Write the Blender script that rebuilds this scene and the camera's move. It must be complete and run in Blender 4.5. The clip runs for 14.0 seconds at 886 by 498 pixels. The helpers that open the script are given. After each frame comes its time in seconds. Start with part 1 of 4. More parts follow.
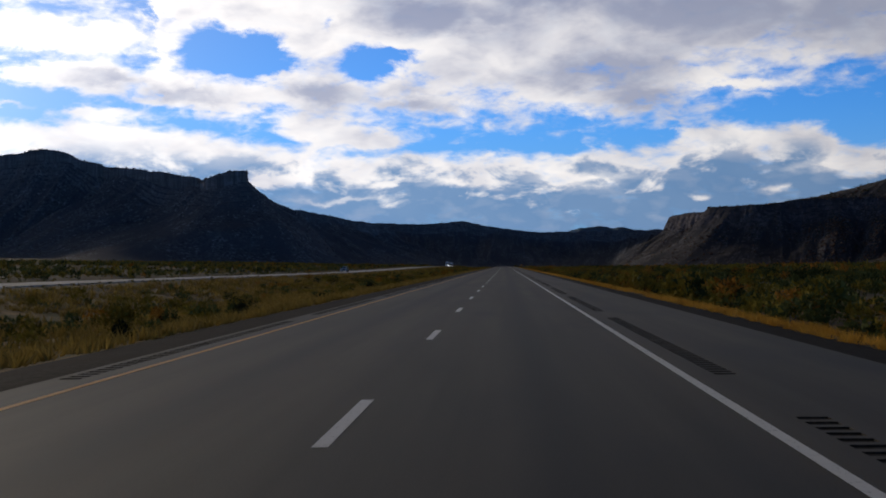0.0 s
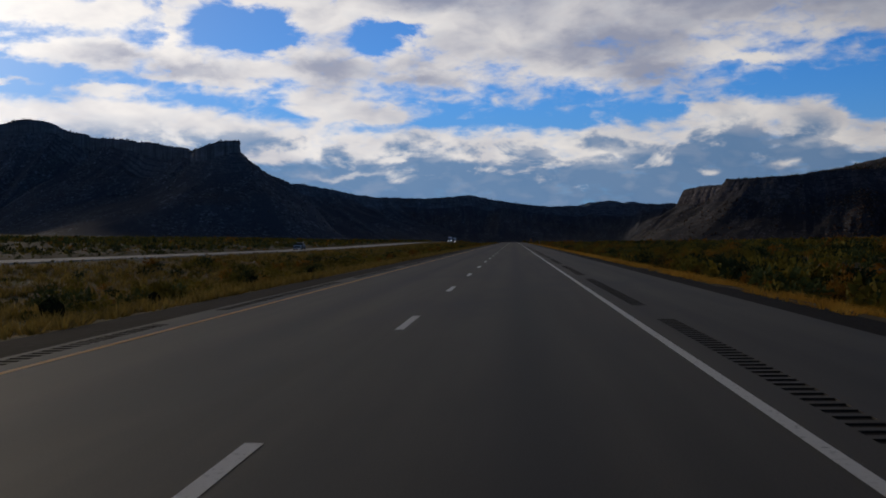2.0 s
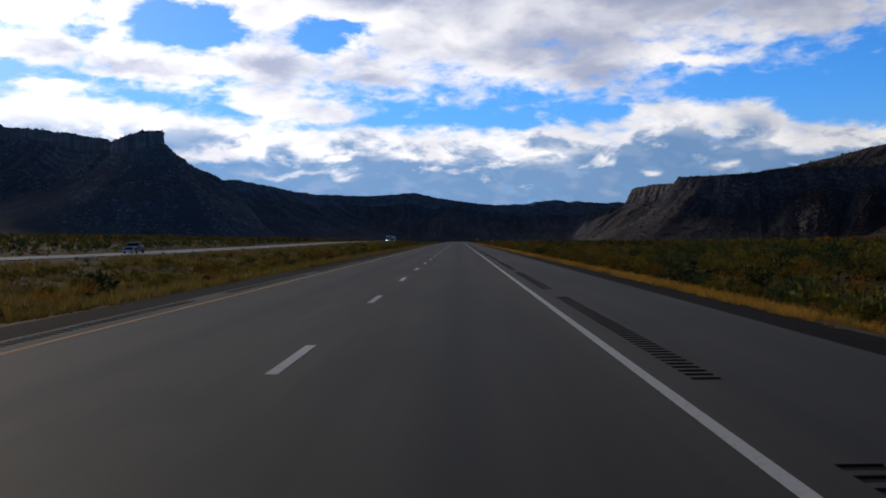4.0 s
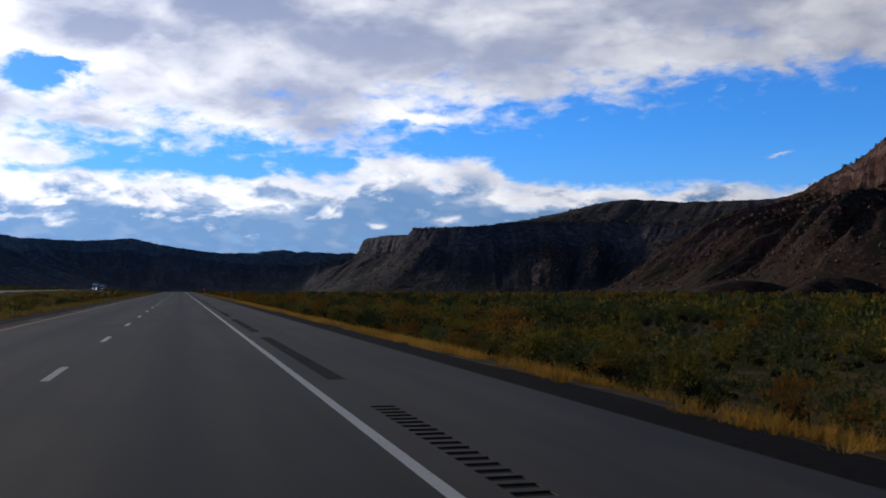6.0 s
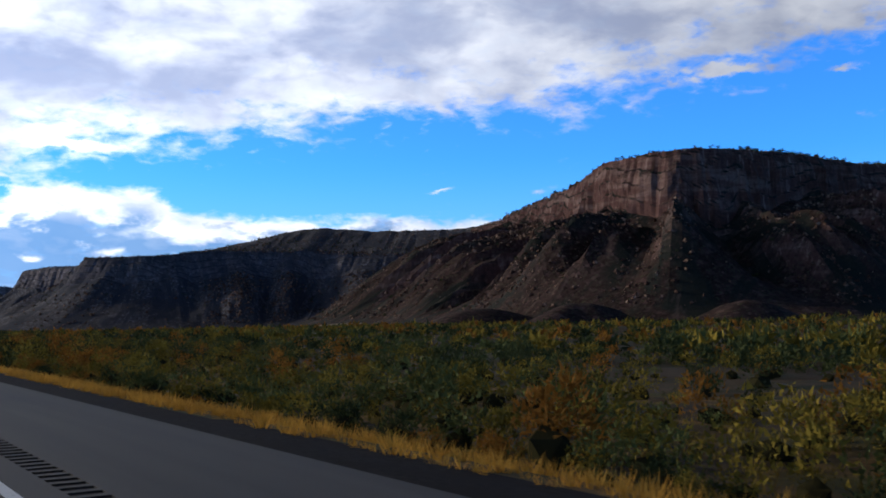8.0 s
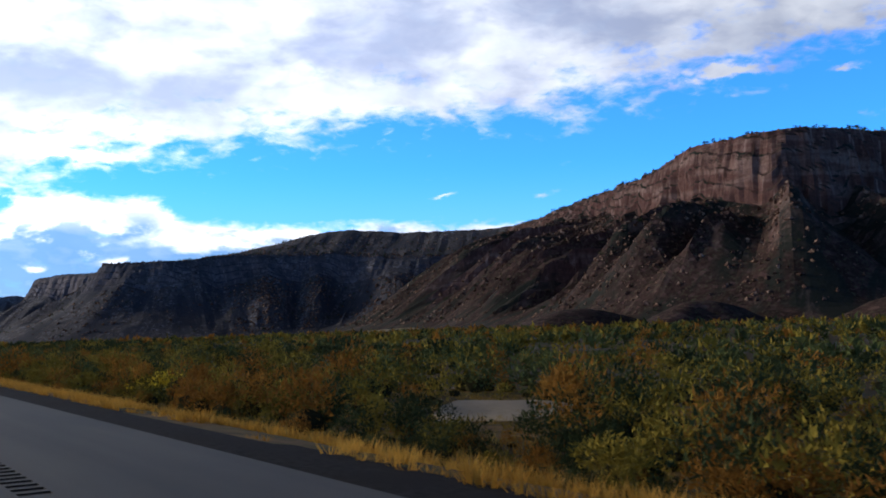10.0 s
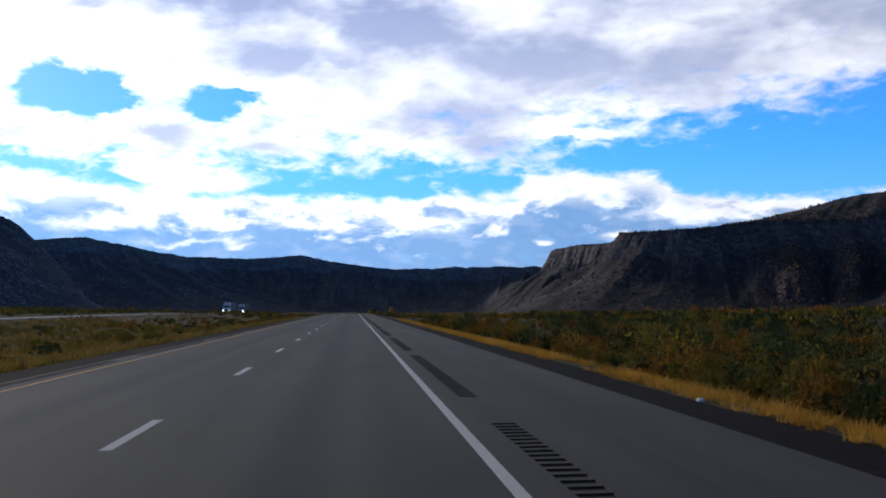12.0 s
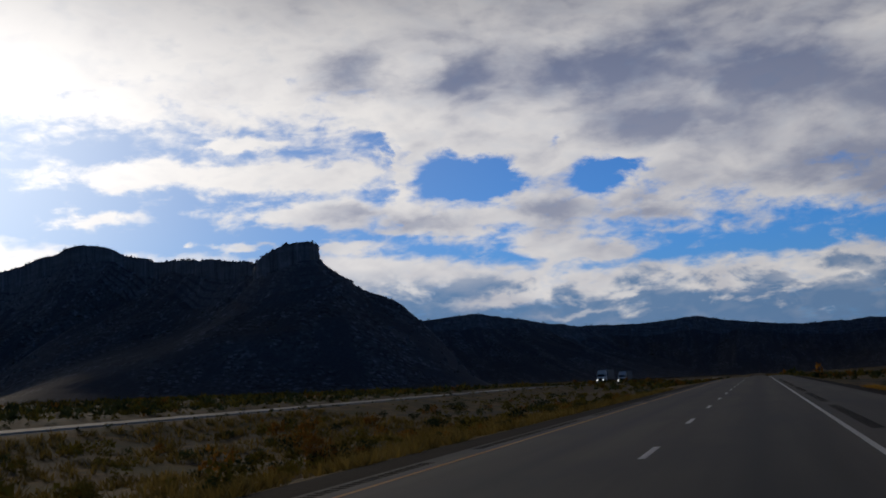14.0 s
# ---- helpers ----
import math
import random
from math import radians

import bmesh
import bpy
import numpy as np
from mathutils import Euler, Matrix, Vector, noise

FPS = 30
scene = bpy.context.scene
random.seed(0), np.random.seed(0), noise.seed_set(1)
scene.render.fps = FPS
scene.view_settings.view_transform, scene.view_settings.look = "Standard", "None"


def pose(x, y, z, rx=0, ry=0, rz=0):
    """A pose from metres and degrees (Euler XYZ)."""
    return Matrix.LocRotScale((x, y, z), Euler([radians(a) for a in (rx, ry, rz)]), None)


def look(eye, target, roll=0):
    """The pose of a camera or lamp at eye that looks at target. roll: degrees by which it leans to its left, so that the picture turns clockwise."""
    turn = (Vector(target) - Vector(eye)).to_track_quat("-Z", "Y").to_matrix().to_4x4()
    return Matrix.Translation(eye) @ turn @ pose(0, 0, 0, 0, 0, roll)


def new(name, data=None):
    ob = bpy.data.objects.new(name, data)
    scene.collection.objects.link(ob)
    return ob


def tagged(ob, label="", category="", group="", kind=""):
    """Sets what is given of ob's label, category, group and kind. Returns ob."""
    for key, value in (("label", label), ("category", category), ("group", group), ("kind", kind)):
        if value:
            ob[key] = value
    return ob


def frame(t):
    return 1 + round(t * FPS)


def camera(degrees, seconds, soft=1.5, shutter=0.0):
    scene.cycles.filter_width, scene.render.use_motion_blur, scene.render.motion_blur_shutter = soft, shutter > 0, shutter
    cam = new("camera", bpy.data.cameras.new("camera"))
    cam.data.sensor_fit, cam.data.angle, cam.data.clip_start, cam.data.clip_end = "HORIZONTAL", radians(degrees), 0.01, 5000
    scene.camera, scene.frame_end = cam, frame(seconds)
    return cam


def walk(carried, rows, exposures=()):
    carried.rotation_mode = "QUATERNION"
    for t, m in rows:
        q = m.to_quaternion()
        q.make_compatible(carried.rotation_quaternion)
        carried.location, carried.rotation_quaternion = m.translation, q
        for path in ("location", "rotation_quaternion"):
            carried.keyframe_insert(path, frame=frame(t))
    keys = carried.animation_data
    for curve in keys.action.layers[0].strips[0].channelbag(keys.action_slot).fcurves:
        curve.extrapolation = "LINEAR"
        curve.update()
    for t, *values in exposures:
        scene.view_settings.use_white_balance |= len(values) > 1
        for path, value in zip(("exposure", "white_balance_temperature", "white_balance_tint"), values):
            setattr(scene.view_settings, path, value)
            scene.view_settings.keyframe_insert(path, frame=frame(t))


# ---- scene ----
# seconds, x, y along the road, eye height, yaw to the left, pitch up, lean to the left
ROWS = [
    (0, 1.53, 1.21, 1.468, 3.40, 0.89, -0.81),
    (0.5, 1.65, 17.36, 1.448, 3.57, 0.86, -0.76),
    (1, 1.71, 33.63, 1.427, 3.74, 0.87, -0.71),
    (1.5, 1.76, 50.00, 1.407, 3.88, 0.58, -0.82),
    (2, 1.82, 66.45, 1.388, 3.88, -0.45, -0.91),
    (2.2, 1.89, 73.05, 1.391, 4.11, -0.89, -0.61),
    (4.3, 2.01, 142.93, 1.389, -0.43, -0.33, -0.30),
    (4.5, 2.08, 149.62, 1.392, -1.45, 0.01, 0.06),
    (5, 2.05, 166.37, 1.413, -4.58, 0.78, 0.21),
    (5.5, 2.04, 183.15, 1.413, -8.87, 1.60, -0.02),
    (6, 2.00, 199.94, 1.412, -14.06, 2.16, -0.00),
    (6.5, 2.00, 216.74, 1.414, -19.46, 2.77, -0.82),
    (7, 2.00, 233.54, 1.415, -25.12, 3.29, -0.80),
    (7.5, 2.04, 250.35, 1.416, -30.25, 3.72, -0.37),
    (7.7, 2.15, 257.07, 1.416, -31.49, 3.75, -0.52),
    (9.8, 2.34, 327.51, 1.416, -32.89, 3.92, -1.94),
    (10, 2.51, 334.20, 1.417, -31.83, 4.07, -1.79),
    (10.5, 2.63, 350.91, 1.416, -29.06, 4.14, -1.66),
    (11, 2.72, 367.58, 1.416, -22.10, 3.86, -1.33),
    (11.5, 2.67, 384.22, 1.412, -13.77, 2.11, -0.69),
    (12, 2.56, 400.81, 1.431, -4.94, 3.16, -0.82),
    (12.5, 2.42, 417.36, 1.445, 2.78, 5.03, -1.72),
    (13, 2.28, 433.85, 1.440, 9.18, 6.27, -2.55),
    (13.5, 2.15, 450.28, 1.441, 13.81, 7.06, -3.98),
    (14, 2.08, 466.64, 1.397, 16.18, 7.69, -3.99),]


def aim(x, y, z, yaw, pitch, lean):
    a, b = radians(yaw), radians(pitch)
    return look((x, y, z), (x - math.sin(a) * math.cos(b), y + math.cos(a) * math.cos(b), z + math.sin(b)), lean)


# seconds, stops, kelvin, tint
EXPOSURES = [(0.0, -0.4, 6700, 10), (1.5, -0.75, 6800, 10), (2.2, -0.75, 6800, 10), (4.3, -0.15, 6500, 10), (6.0, -0.1, 6300, 10), (7.5, 0.3, 6000, 9), (9.8, 0.75, 5900, 9), (11.5, 0.42, 6000, 10), (12.6, 0.05, 6250, 10), (13.2, -0.45, 6350, 10), (14.0, -1.05, 6600, 10)]
cam = camera(45.9, 14.0, soft=1.8, shutter=0.03)
walk(cam, [(t, aim(x, y, z, yaw, pitch, lean)) for t, x, y, z, yaw, pitch, lean in ROWS], EXPOSURES)

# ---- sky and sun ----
OVERHEAD_DIM = 0.99        # share of light taken from the unseen sky overhead to darken the ground
SUN_AZ, SUN_EL = -44.0, 14.8        # degrees to the right of the road's direction, above the horizon


class Nodes:
    """A short way to write node trees."""

    def __init__(self, tree):
        self.tree = tree
        tree.nodes.clear()

    def add(self, kind, **sets):
        n = self.tree.nodes.new(kind)
        for key, value in sets.items():
            if key in n.bl_rna.properties:
                setattr(n, key, value)
        return n

    def put(self, socket, value):
        if value is None:
            return
        if hasattr(value, "is_linked"):
            self.tree.links.new(value, socket)
        else:
            socket.default_value = value

    def math(self, op, a, b=None, c=None, clamp=False):
        n = self.add("ShaderNodeMath", operation=op, use_clamp=clamp)
        for s, v in zip(n.inputs, (a, b, c)):
            self.put(s, v)
        return n.outputs[0]

    def vmath(self, op, a, b=None, scale=None):
        n = self.add("ShaderNodeVectorMath", operation=op)
        self.put(n.inputs[0], a)
        self.put(n.inputs[1], b)
        if scale is not None:
            self.put(n.inputs["Scale"], scale)
        return n.outputs["Value"] if op in ("DOT_PRODUCT", "LENGTH", "DISTANCE") else n.outputs[0]

    def noise(self, vector, scale, detail=4.0, rough=0.55, distortion=0.0):
        n = self.add("ShaderNodeTexNoise")
        self.put(n.inputs["Vector"], vector)
        n.inputs["Scale"].default_value = scale
        n.inputs["Detail"].default_value = detail
        n.inputs["Roughness"].default_value = rough
        n.inputs["Distortion"].default_value = distortion
        return n.outputs["Fac"]

    def ramp(self, fac, stops):
        n = self.add("ShaderNodeValToRGB")
        e = n.color_ramp.elements
        while len(e) < len(stops):
            e.new(0.5)
        for el, (pos, col) in zip(e, stops):
            el.position = pos
            el.color = (*col, 1) if len(col) == 3 else col
        self.put(n.inputs[0], fac)
        return n.outputs[0]

    def mix(self, fac, a, b, blend="MIX"):
        n = self.add("ShaderNodeMix", data_type="RGBA", blend_type=blend)
        self.put(n.inputs[0], fac)
        self.put(n.inputs[6], a)
        self.put(n.inputs[7], b)
        return n.outputs[2]

    def smooth(self, value, lo, hi):
        n = self.add("ShaderNodeMapRange", interpolation_type="SMOOTHSTEP")
        self.put(n.inputs[0], value)
        n.inputs[1].default_value, n.inputs[2].default_value = lo, hi
        return n.outputs[0]

    def scaled(self, vector, s):
        return self.vmath("MULTIPLY", vector, s)


def grey(v):
    return (v, v, v, 1)


# The cloud deck's lower edge and the far bank's upper edge, as azimuth and elevation in degrees
DECK = [(-60, 15.5), (-36, 14.9), (-27, 14.4), (-19.5, 14.0), (-18, 9.3), (-14, 8.6), (-11.6, 8.2), (-7, 8.1), (-2.4, 7.9), (1.8, 8.2), (6, 7.9), (9.2, 8.3), (11, 8.8), (14, 9.6), (20.2, 10.3), (23, 10.8), (29.5, 11.2), (36, 11.5), (40.4, 12.2), (45, 12.9), (49.4, 13.5), (55.5, 14.2), (60, 14.6)]
BANK = [(-60, 9.5), (-40, 9.0), (-31, 8.0), (-26, 7.5), (-22, 7.9), (-18.8, 7.6), (-15, 7.0), (-12.4, 6.5), (-7, 6.05), (-1, 6.0), (4.7, 6.05), (8.6, 6.4), (9.6, 7.3), (16.5, 7.1), (17.4, 6.1), (20, 5.7), (27, 5.4), (36, 5.2), (45, 4.6), (60, 4)]
# Clouds and gaps: azimuth, elevation, half width, half height, amount
GAPS = [(-15.8, 11.7, 2.2, 1.3, -2.6), (-13.2, 11.2, 1.4, 1.2, -2.0), (-7.3, 11.2, 1.7, 0.9, -2.6), (-9.7, 13.4, 0.35, 0.9, -1.2)]
PUFFS = [(-33, 12.3, 5.0, 0.75, 2.3), (-23.5, 11.9, 5.0, 0.8, 2.6), (-27.4, 13.8, 2.6, 0.33, 1.5), (-23, 10.0, 4.2, 0.75, 2.8), (-34.7, 10.1, 2.6, 0.5, 1.9),
         (-29.8, 8.7, 0.5, 0.2, 1.5), (-26.7, 8.4, 2.0, 0.25, 1.5), (-10, 7.3, 2.2, 0.8, 1.9), (-17.5, 8.9, 4.0, 0.5, 1.8), (-21, 8.1, 3.0, 0.3, 1.2), (-6.7, 6.85, 1.4, 0.45, 1.6), (12.6, 9.2, 1.6, 0.2, 1.5),
         (47.5, 12.8, 2.3, 0.28, 1.5), (53.5, 12.3, 0.8, 0.22, 1.3), (31.8, 6.9, 0.7, 0.16, 1.4), (37.4, 6.7, 1.2, 0.2, 0.9)]
BELLIES = [(-20.7, 17.6, 1.9, 1.3, 1.0), (-14.7, 17.0, 2.1, 1.3, 1.0), (-6.8, 16.8, 4.0, 1.5, 1.1), (1.7, 15.2, 3.4, 1.3, 1.3), (-3.7, 13.4, 4.0, 0.9, 1.0), (5.2, 10.2, 3.4, 0.9, 1.2), (9.5, 13.2, 4.0, 1.3, 0.9),
           (7.6, 8.8, 1.8, 0.45, 0.8), (-10.4, 9.4, 1.7, 0.6, 1.0), (-17.3, 9.1, 2.2, 0.55, 0.9), (-20.8, 10.0, 1.8, 0.4, 0.8), (-4.8, 8.8, 2.2, 0.5, 0.85),
           (18.7, 12.9, 5.0, 1.1, 0.6), (29.6, 15.6, 5.0, 1.5, 0.6), (42.0, 15.6, 5.0, 1.0, 0.6)]
CRESTS = [(4.4, 4.55, 2.4, 0.35, 1.0), (13.9, 3.75, 0.8, 0.25, 1.0), (10.7, 3.35, 0.5, 0.2, 1.0), (17.4, 4.9, 2.2, 0.25, 0.6), (21.0, 4.8, 2.6, 0.25, 0.6), (-2.2, 4.6, 1.4, 0.3, 0.8), (-13.5, 4.7, 2.6, 0.25, 0.9), (-9.0, 3.6, 2.2, 0.15, 0.6)]


def sky():
    world = bpy.data.worlds.new("sky")
    scene.world = world
    world.use_nodes = True
    k = Nodes(world.node_tree)
    way = k.add("ShaderNodeTexCoord").outputs["Generated"]
    xyz = k.add("ShaderNodeSeparateXYZ")
    k.put(xyz.inputs[0], way)
    x, y, z = xyz.outputs
    az = k.math("MULTIPLY", k.math("ARCTAN2", x, y), 57.29578)
    el = k.math("MULTIPLY", k.math("ARCSINE", z), 57.29578)

    blue = k.add("ShaderNodeTexSky", sky_type="NISHITA", sun_disc=False, sun_elevation=radians(SUN_EL), sun_rotation=radians(SUN_AZ), altitude=1400, dust_density=0.4)
    lift = k.math("ADD", k.math("MAXIMUM", z, 0.0), 0.10)
    deck = k.add("ShaderNodeCombineXYZ")
    k.put(deck.inputs[0], k.math("DIVIDE", x, lift))
    k.put(deck.inputs[1], k.math("DIVIDE", y, lift))
    deck = deck.outputs[0]
    puff = k.add("ShaderNodeCombineXYZ")
    k.put(puff.inputs[0], k.math("MULTIPLY", az, 0.30))
    k.put(puff.inputs[1], k.math("MULTIPLY", el, 0.62))
    puff = puff.outputs[0]
    rough = k.math("SUBTRACT", k.noise(deck, 2.2, 8.0, 0.6, 0.3), 0.5)
    billow = k.math("SUBTRACT", k.noise(puff, 1.0, 7.0, 0.6, 0.3), 0.5)
    other = k.math("SUBTRACT", k.noise(k.vmath("ADD", puff, (7.3, 3.1, 0.0)), 1.3, 6.0, 0.6), 0.5)
    bent_az = k.math("MULTIPLY_ADD", billow, 4.2, az)
    bent_el = k.math("MULTIPLY_ADD", other, 1.9, el)
    swing = k.math("MULTIPLY_ADD", billow, 4.0, az)

    def heap_up(base, blobs, gain=1.0):
        for a0, e0, w, h, amount in blobs:
            da = k.math("DIVIDE", k.math("SUBTRACT", bent_az, a0), w)
            de = k.math("DIVIDE", k.math("SUBTRACT", bent_el, e0), h)
            r2 = k.math("ADD", k.math("MULTIPLY", da, da), k.math("MULTIPLY", de, de))
            base = k.math("MULTIPLY_ADD", k.math("EXPONENT", k.math("MULTIPLY", r2, -1.0)), amount * gain, base)
        return base

    def curve(points):
        n = k.add("ShaderNodeFloatCurve")
        c = n.mapping.curves[0]
        pts = [((a + 60) / 120, e / 20) for a, e in points]
        c.points[0].location, c.points[1].location = pts[0], pts[-1]
        for p in pts[1:-1]:
            c.points.new(*p)
        for p in c.points:
            p.handle_type = "VECTOR"
        n.mapping.update()
        k.put(n.inputs["Value"], k.math("MULTIPLY_ADD", swing, 1 / 120, 0.5, clamp=True))
        return k.math("MULTIPLY", n.outputs[0], 20.0)

    shred = k.math("SUBTRACT", k.noise(k.vmath("ADD", puff, (2.7, 9.4, 0.0)), 2.8, 5.0, 0.55, 0.5), 0.5)
    wobble = k.math("ADD", k.math("MULTIPLY", rough, 1.6), k.math("MULTIPLY_ADD", shred, 1.7, k.math("MULTIPLY", billow, 2.4)))
    over = k.math("SUBTRACT", k.math("MULTIPLY_ADD", other, 1.8, el), curve(DECK))
    over = k.math("MAXIMUM", k.math("MINIMUM", over, 0.75), k.math("MINIMUM", k.math("MULTIPLY", over, 0.35), 1.8))
    under = k.math("SUBTRACT", curve(BANK), k.math("MULTIPLY_ADD", other, 1.2, el))
    field = k.math("ADD", k.math("MAXIMUM", k.math("MAXIMUM", over, k.math("MINIMUM", k.math("MULTIPLY", under, 1.6), 0.9)), -0.9), wobble)
    field = heap_up(heap_up(field, GAPS), PUFFS)
    cover = k.smooth(field, -0.45, 0.8)
    # grey bellies: thick cloud, and the rain veil under the far bank
    lumps = k.math("SUBTRACT", k.noise(puff, 0.62, 5.0, 0.5, 0.35), 0.5)
    fine = k.math("SUBTRACT", k.noise(puff, 1.9, 4.0, 0.5, 0.3), 0.5)
    high = k.math("MULTIPLY", k.smooth(el, 10.0, 17.5), k.smooth(az, 30.0, 8.0))
    belly = k.math("ADD", k.math("MULTIPLY", lumps, 3.4), k.math("ADD", k.math("MULTIPLY", fine, 1.5), k.math("MULTIPLY_ADD", field, 0.08, 0.2)))
    belly = heap_up(belly, BELLIES, 1.5)
    tilt = k.math("MULTIPLY", k.smooth(el, 8.0, 12.0), k.math("MULTIPLY_ADD", k.smooth(az, -34.0, 8.0), 1.25, -0.8))
    belly = k.smooth(k.math("ADD", tilt, belly), -0.7, 2.0)
    lowveil = k.smooth(k.math("ADD", under, k.math("MULTIPLY_ADD", billow, 9.0, k.math("MULTIPLY", fine, 2.5))), 0.5, 2.2)
    lowveil = k.math("MULTIPLY", lowveil, k.smooth(el, 7.2, 5.0))
    lowveil = k.math("SUBTRACT", lowveil, heap_up(k.math("MULTIPLY", fine, 0.8), CRESTS), clamp=True)
    s = Vector((math.sin(radians(SUN_AZ)) * math.cos(radians(SUN_EL)), math.cos(radians(SUN_AZ)) * math.cos(radians(SUN_EL)), math.sin(radians(SUN_EL))))
    toward = k.math("MAXIMUM", k.vmath("DOT_PRODUCT", way, tuple(s)), 0.0)
    glow = k.math("POWER", toward, 40.0)
    # the unseen sky overhead is dimmed so that little light falls on the ground
    # and low behind it is cleared to blue, added light for the far slopes
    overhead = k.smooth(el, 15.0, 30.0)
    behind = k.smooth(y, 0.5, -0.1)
    out_of_view = k.math("MAXIMUM", overhead, behind)
    dim = k.math("SUBTRACT", 1.0, k.math("MAXIMUM", k.math("MULTIPLY", overhead, OVERHEAD_DIM), k.math("MULTIPLY", behind, 0.35)))
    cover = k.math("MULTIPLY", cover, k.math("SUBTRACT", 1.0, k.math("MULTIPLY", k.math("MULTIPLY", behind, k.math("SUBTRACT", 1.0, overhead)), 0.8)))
    bright = k.mix(k.math("MULTIPLY", belly, k.math("SUBTRACT", 1.0, k.math("MULTIPLY", glow, 0.8))), (1.42, 1.39, 1.39, 1), k.mix(high, (0.52, 0.57, 0.76, 1), (0.33, 0.39, 0.60, 1)))
    bright = k.mix(k.math("MULTIPLY", lowveil, 0.92), bright, (0.14, 0.34, 0.68, 1))
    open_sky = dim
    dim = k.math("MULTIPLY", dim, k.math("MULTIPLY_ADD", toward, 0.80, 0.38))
    bright = k.mix(out_of_view, bright, k.mix(1.0, bright, (0.92, 0.95, 1.05, 1), "MULTIPLY"))
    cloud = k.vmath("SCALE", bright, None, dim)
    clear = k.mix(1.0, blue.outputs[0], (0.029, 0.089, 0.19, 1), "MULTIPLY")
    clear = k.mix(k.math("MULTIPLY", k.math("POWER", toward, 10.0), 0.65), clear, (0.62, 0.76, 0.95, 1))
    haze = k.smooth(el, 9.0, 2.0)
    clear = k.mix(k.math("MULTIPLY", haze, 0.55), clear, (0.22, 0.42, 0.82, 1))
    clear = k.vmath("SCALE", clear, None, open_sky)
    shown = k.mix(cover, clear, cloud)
    shown = k.vmath("ADD", shown, k.vmath("SCALE", (1.0, 0.97, 0.92), None, k.math("MULTIPLY", glow, 1.1)))
    lamp = k.add("ShaderNodeBackground")
    k.put(lamp.inputs[0], shown)
    lamp.inputs[1].default_value = 1.0
    out = k.add("ShaderNodeOutputWorld")
    k.put(out.inputs[0], lamp.outputs[0])


sky()
sun_data = bpy.data.lights.new("sun", "SUN")
sun_data.energy, sun_data.angle, sun_data.color = 1.3, radians(1.0), (1.0, 0.85, 0.66)
sun = new("sun", sun_data)
sun.matrix_world = pose(0, 0, 300, 90 - SUN_EL, 0, 180 - SUN_AZ)

# ---- materials ----


def material(name, make, rough=0.9, spec=0.3, metal=0.0, bump=0.0, where="Object", thin=0.0):
    m = bpy.data.materials.new(name)
    m.use_nodes = True
    k = Nodes(m.node_tree)
    at = k.add("ShaderNodeTexCoord").outputs["Object"] if where == "Object" else k.add("ShaderNodeNewGeometry").outputs["Position"]
    made = make(k, at)
    colour, height = made if isinstance(made, tuple) and len(made) == 2 else (made, None)
    b = k.add("ShaderNodeBsdfPrincipled")
    k.put(b.inputs["Base Color"], colour)
    b.inputs["Roughness"].default_value = rough
    b.inputs["Metallic"].default_value = metal
    b.inputs["Specular IOR Level"].default_value = spec
    if height is not None:
        bu = k.add("ShaderNodeBump")
        bu.inputs["Strength"].default_value = bump
        k.put(bu.inputs["Height"], height)
        k.put(b.inputs["Normal"], bu.outputs[0])
    shown = b.outputs[0]
    if thin:
        # light comes through thin leaves and blades
        through_leaf = k.add("ShaderNodeBsdfTranslucent")
        k.put(through_leaf.inputs[0], colour)
        both = k.add("ShaderNodeMixShader")
        both.inputs[0].default_value = thin
        k.put(both.inputs[1], b.outputs[0])
        k.put(both.inputs[2], through_leaf.outputs[0])
        shown = both.outputs[0]
    out = k.add("ShaderNodeOutputMaterial")
    k.put(out.inputs[0], shown)
    return m


def asphalt_look(k, at):
    long = k.scaled(at, (1.0, 0.03, 1.0))
    streak = k.noise(long, 0.9, 3.0)
    stain = k.noise(k.scaled(at, (1.0, 0.25, 1.0)), 0.35, 4.0)
    grain = k.noise(at, 60.0, 3.0, 0.7)
    c = k.ramp(streak, [(0.32, (0.031, 0.0262, 0.0205)), (0.68, (0.076, 0.063, 0.047))])
    c = k.mix(k.smooth(stain, 0.45, 0.75), c, (0.024, 0.024, 0.025, 1))
    across = k.add("ShaderNodeSeparateXYZ")
    k.put(across.inputs[0], at)
    mid = k.math("DIVIDE", k.math("SUBTRACT", k.math("ABSOLUTE", across.outputs[0]), 1.95), 0.42)
    oil = k.math("EXPONENT", k.math("MULTIPLY", k.math("MULTIPLY", mid, mid), -1.0))
    c = k.mix(k.math("MULTIPLY", oil, k.math("MULTIPLY_ADD", streak, 0.6, 0.6), clamp=True), c, (0.016, 0.016, 0.017, 1))
    c = k.mix(0.6, c, k.ramp(grain, [(0.35, (0.55, 0.55, 0.55)), (0.7, (1.5, 1.5, 1.48))]), "MULTIPLY")
    return c, grain


def gravel_look(k, at):
    a, b = k.noise(at, 9.0, 4.0, 0.7), k.noise(at, 0.6, 3.0)
    c = k.ramp(a, [(0.3, (0.011, 0.010, 0.009)), (0.7, (0.042, 0.036, 0.031))])
    return k.mix(k.smooth(b, 0.4, 0.7), c, (0.024, 0.02, 0.017, 1)), a


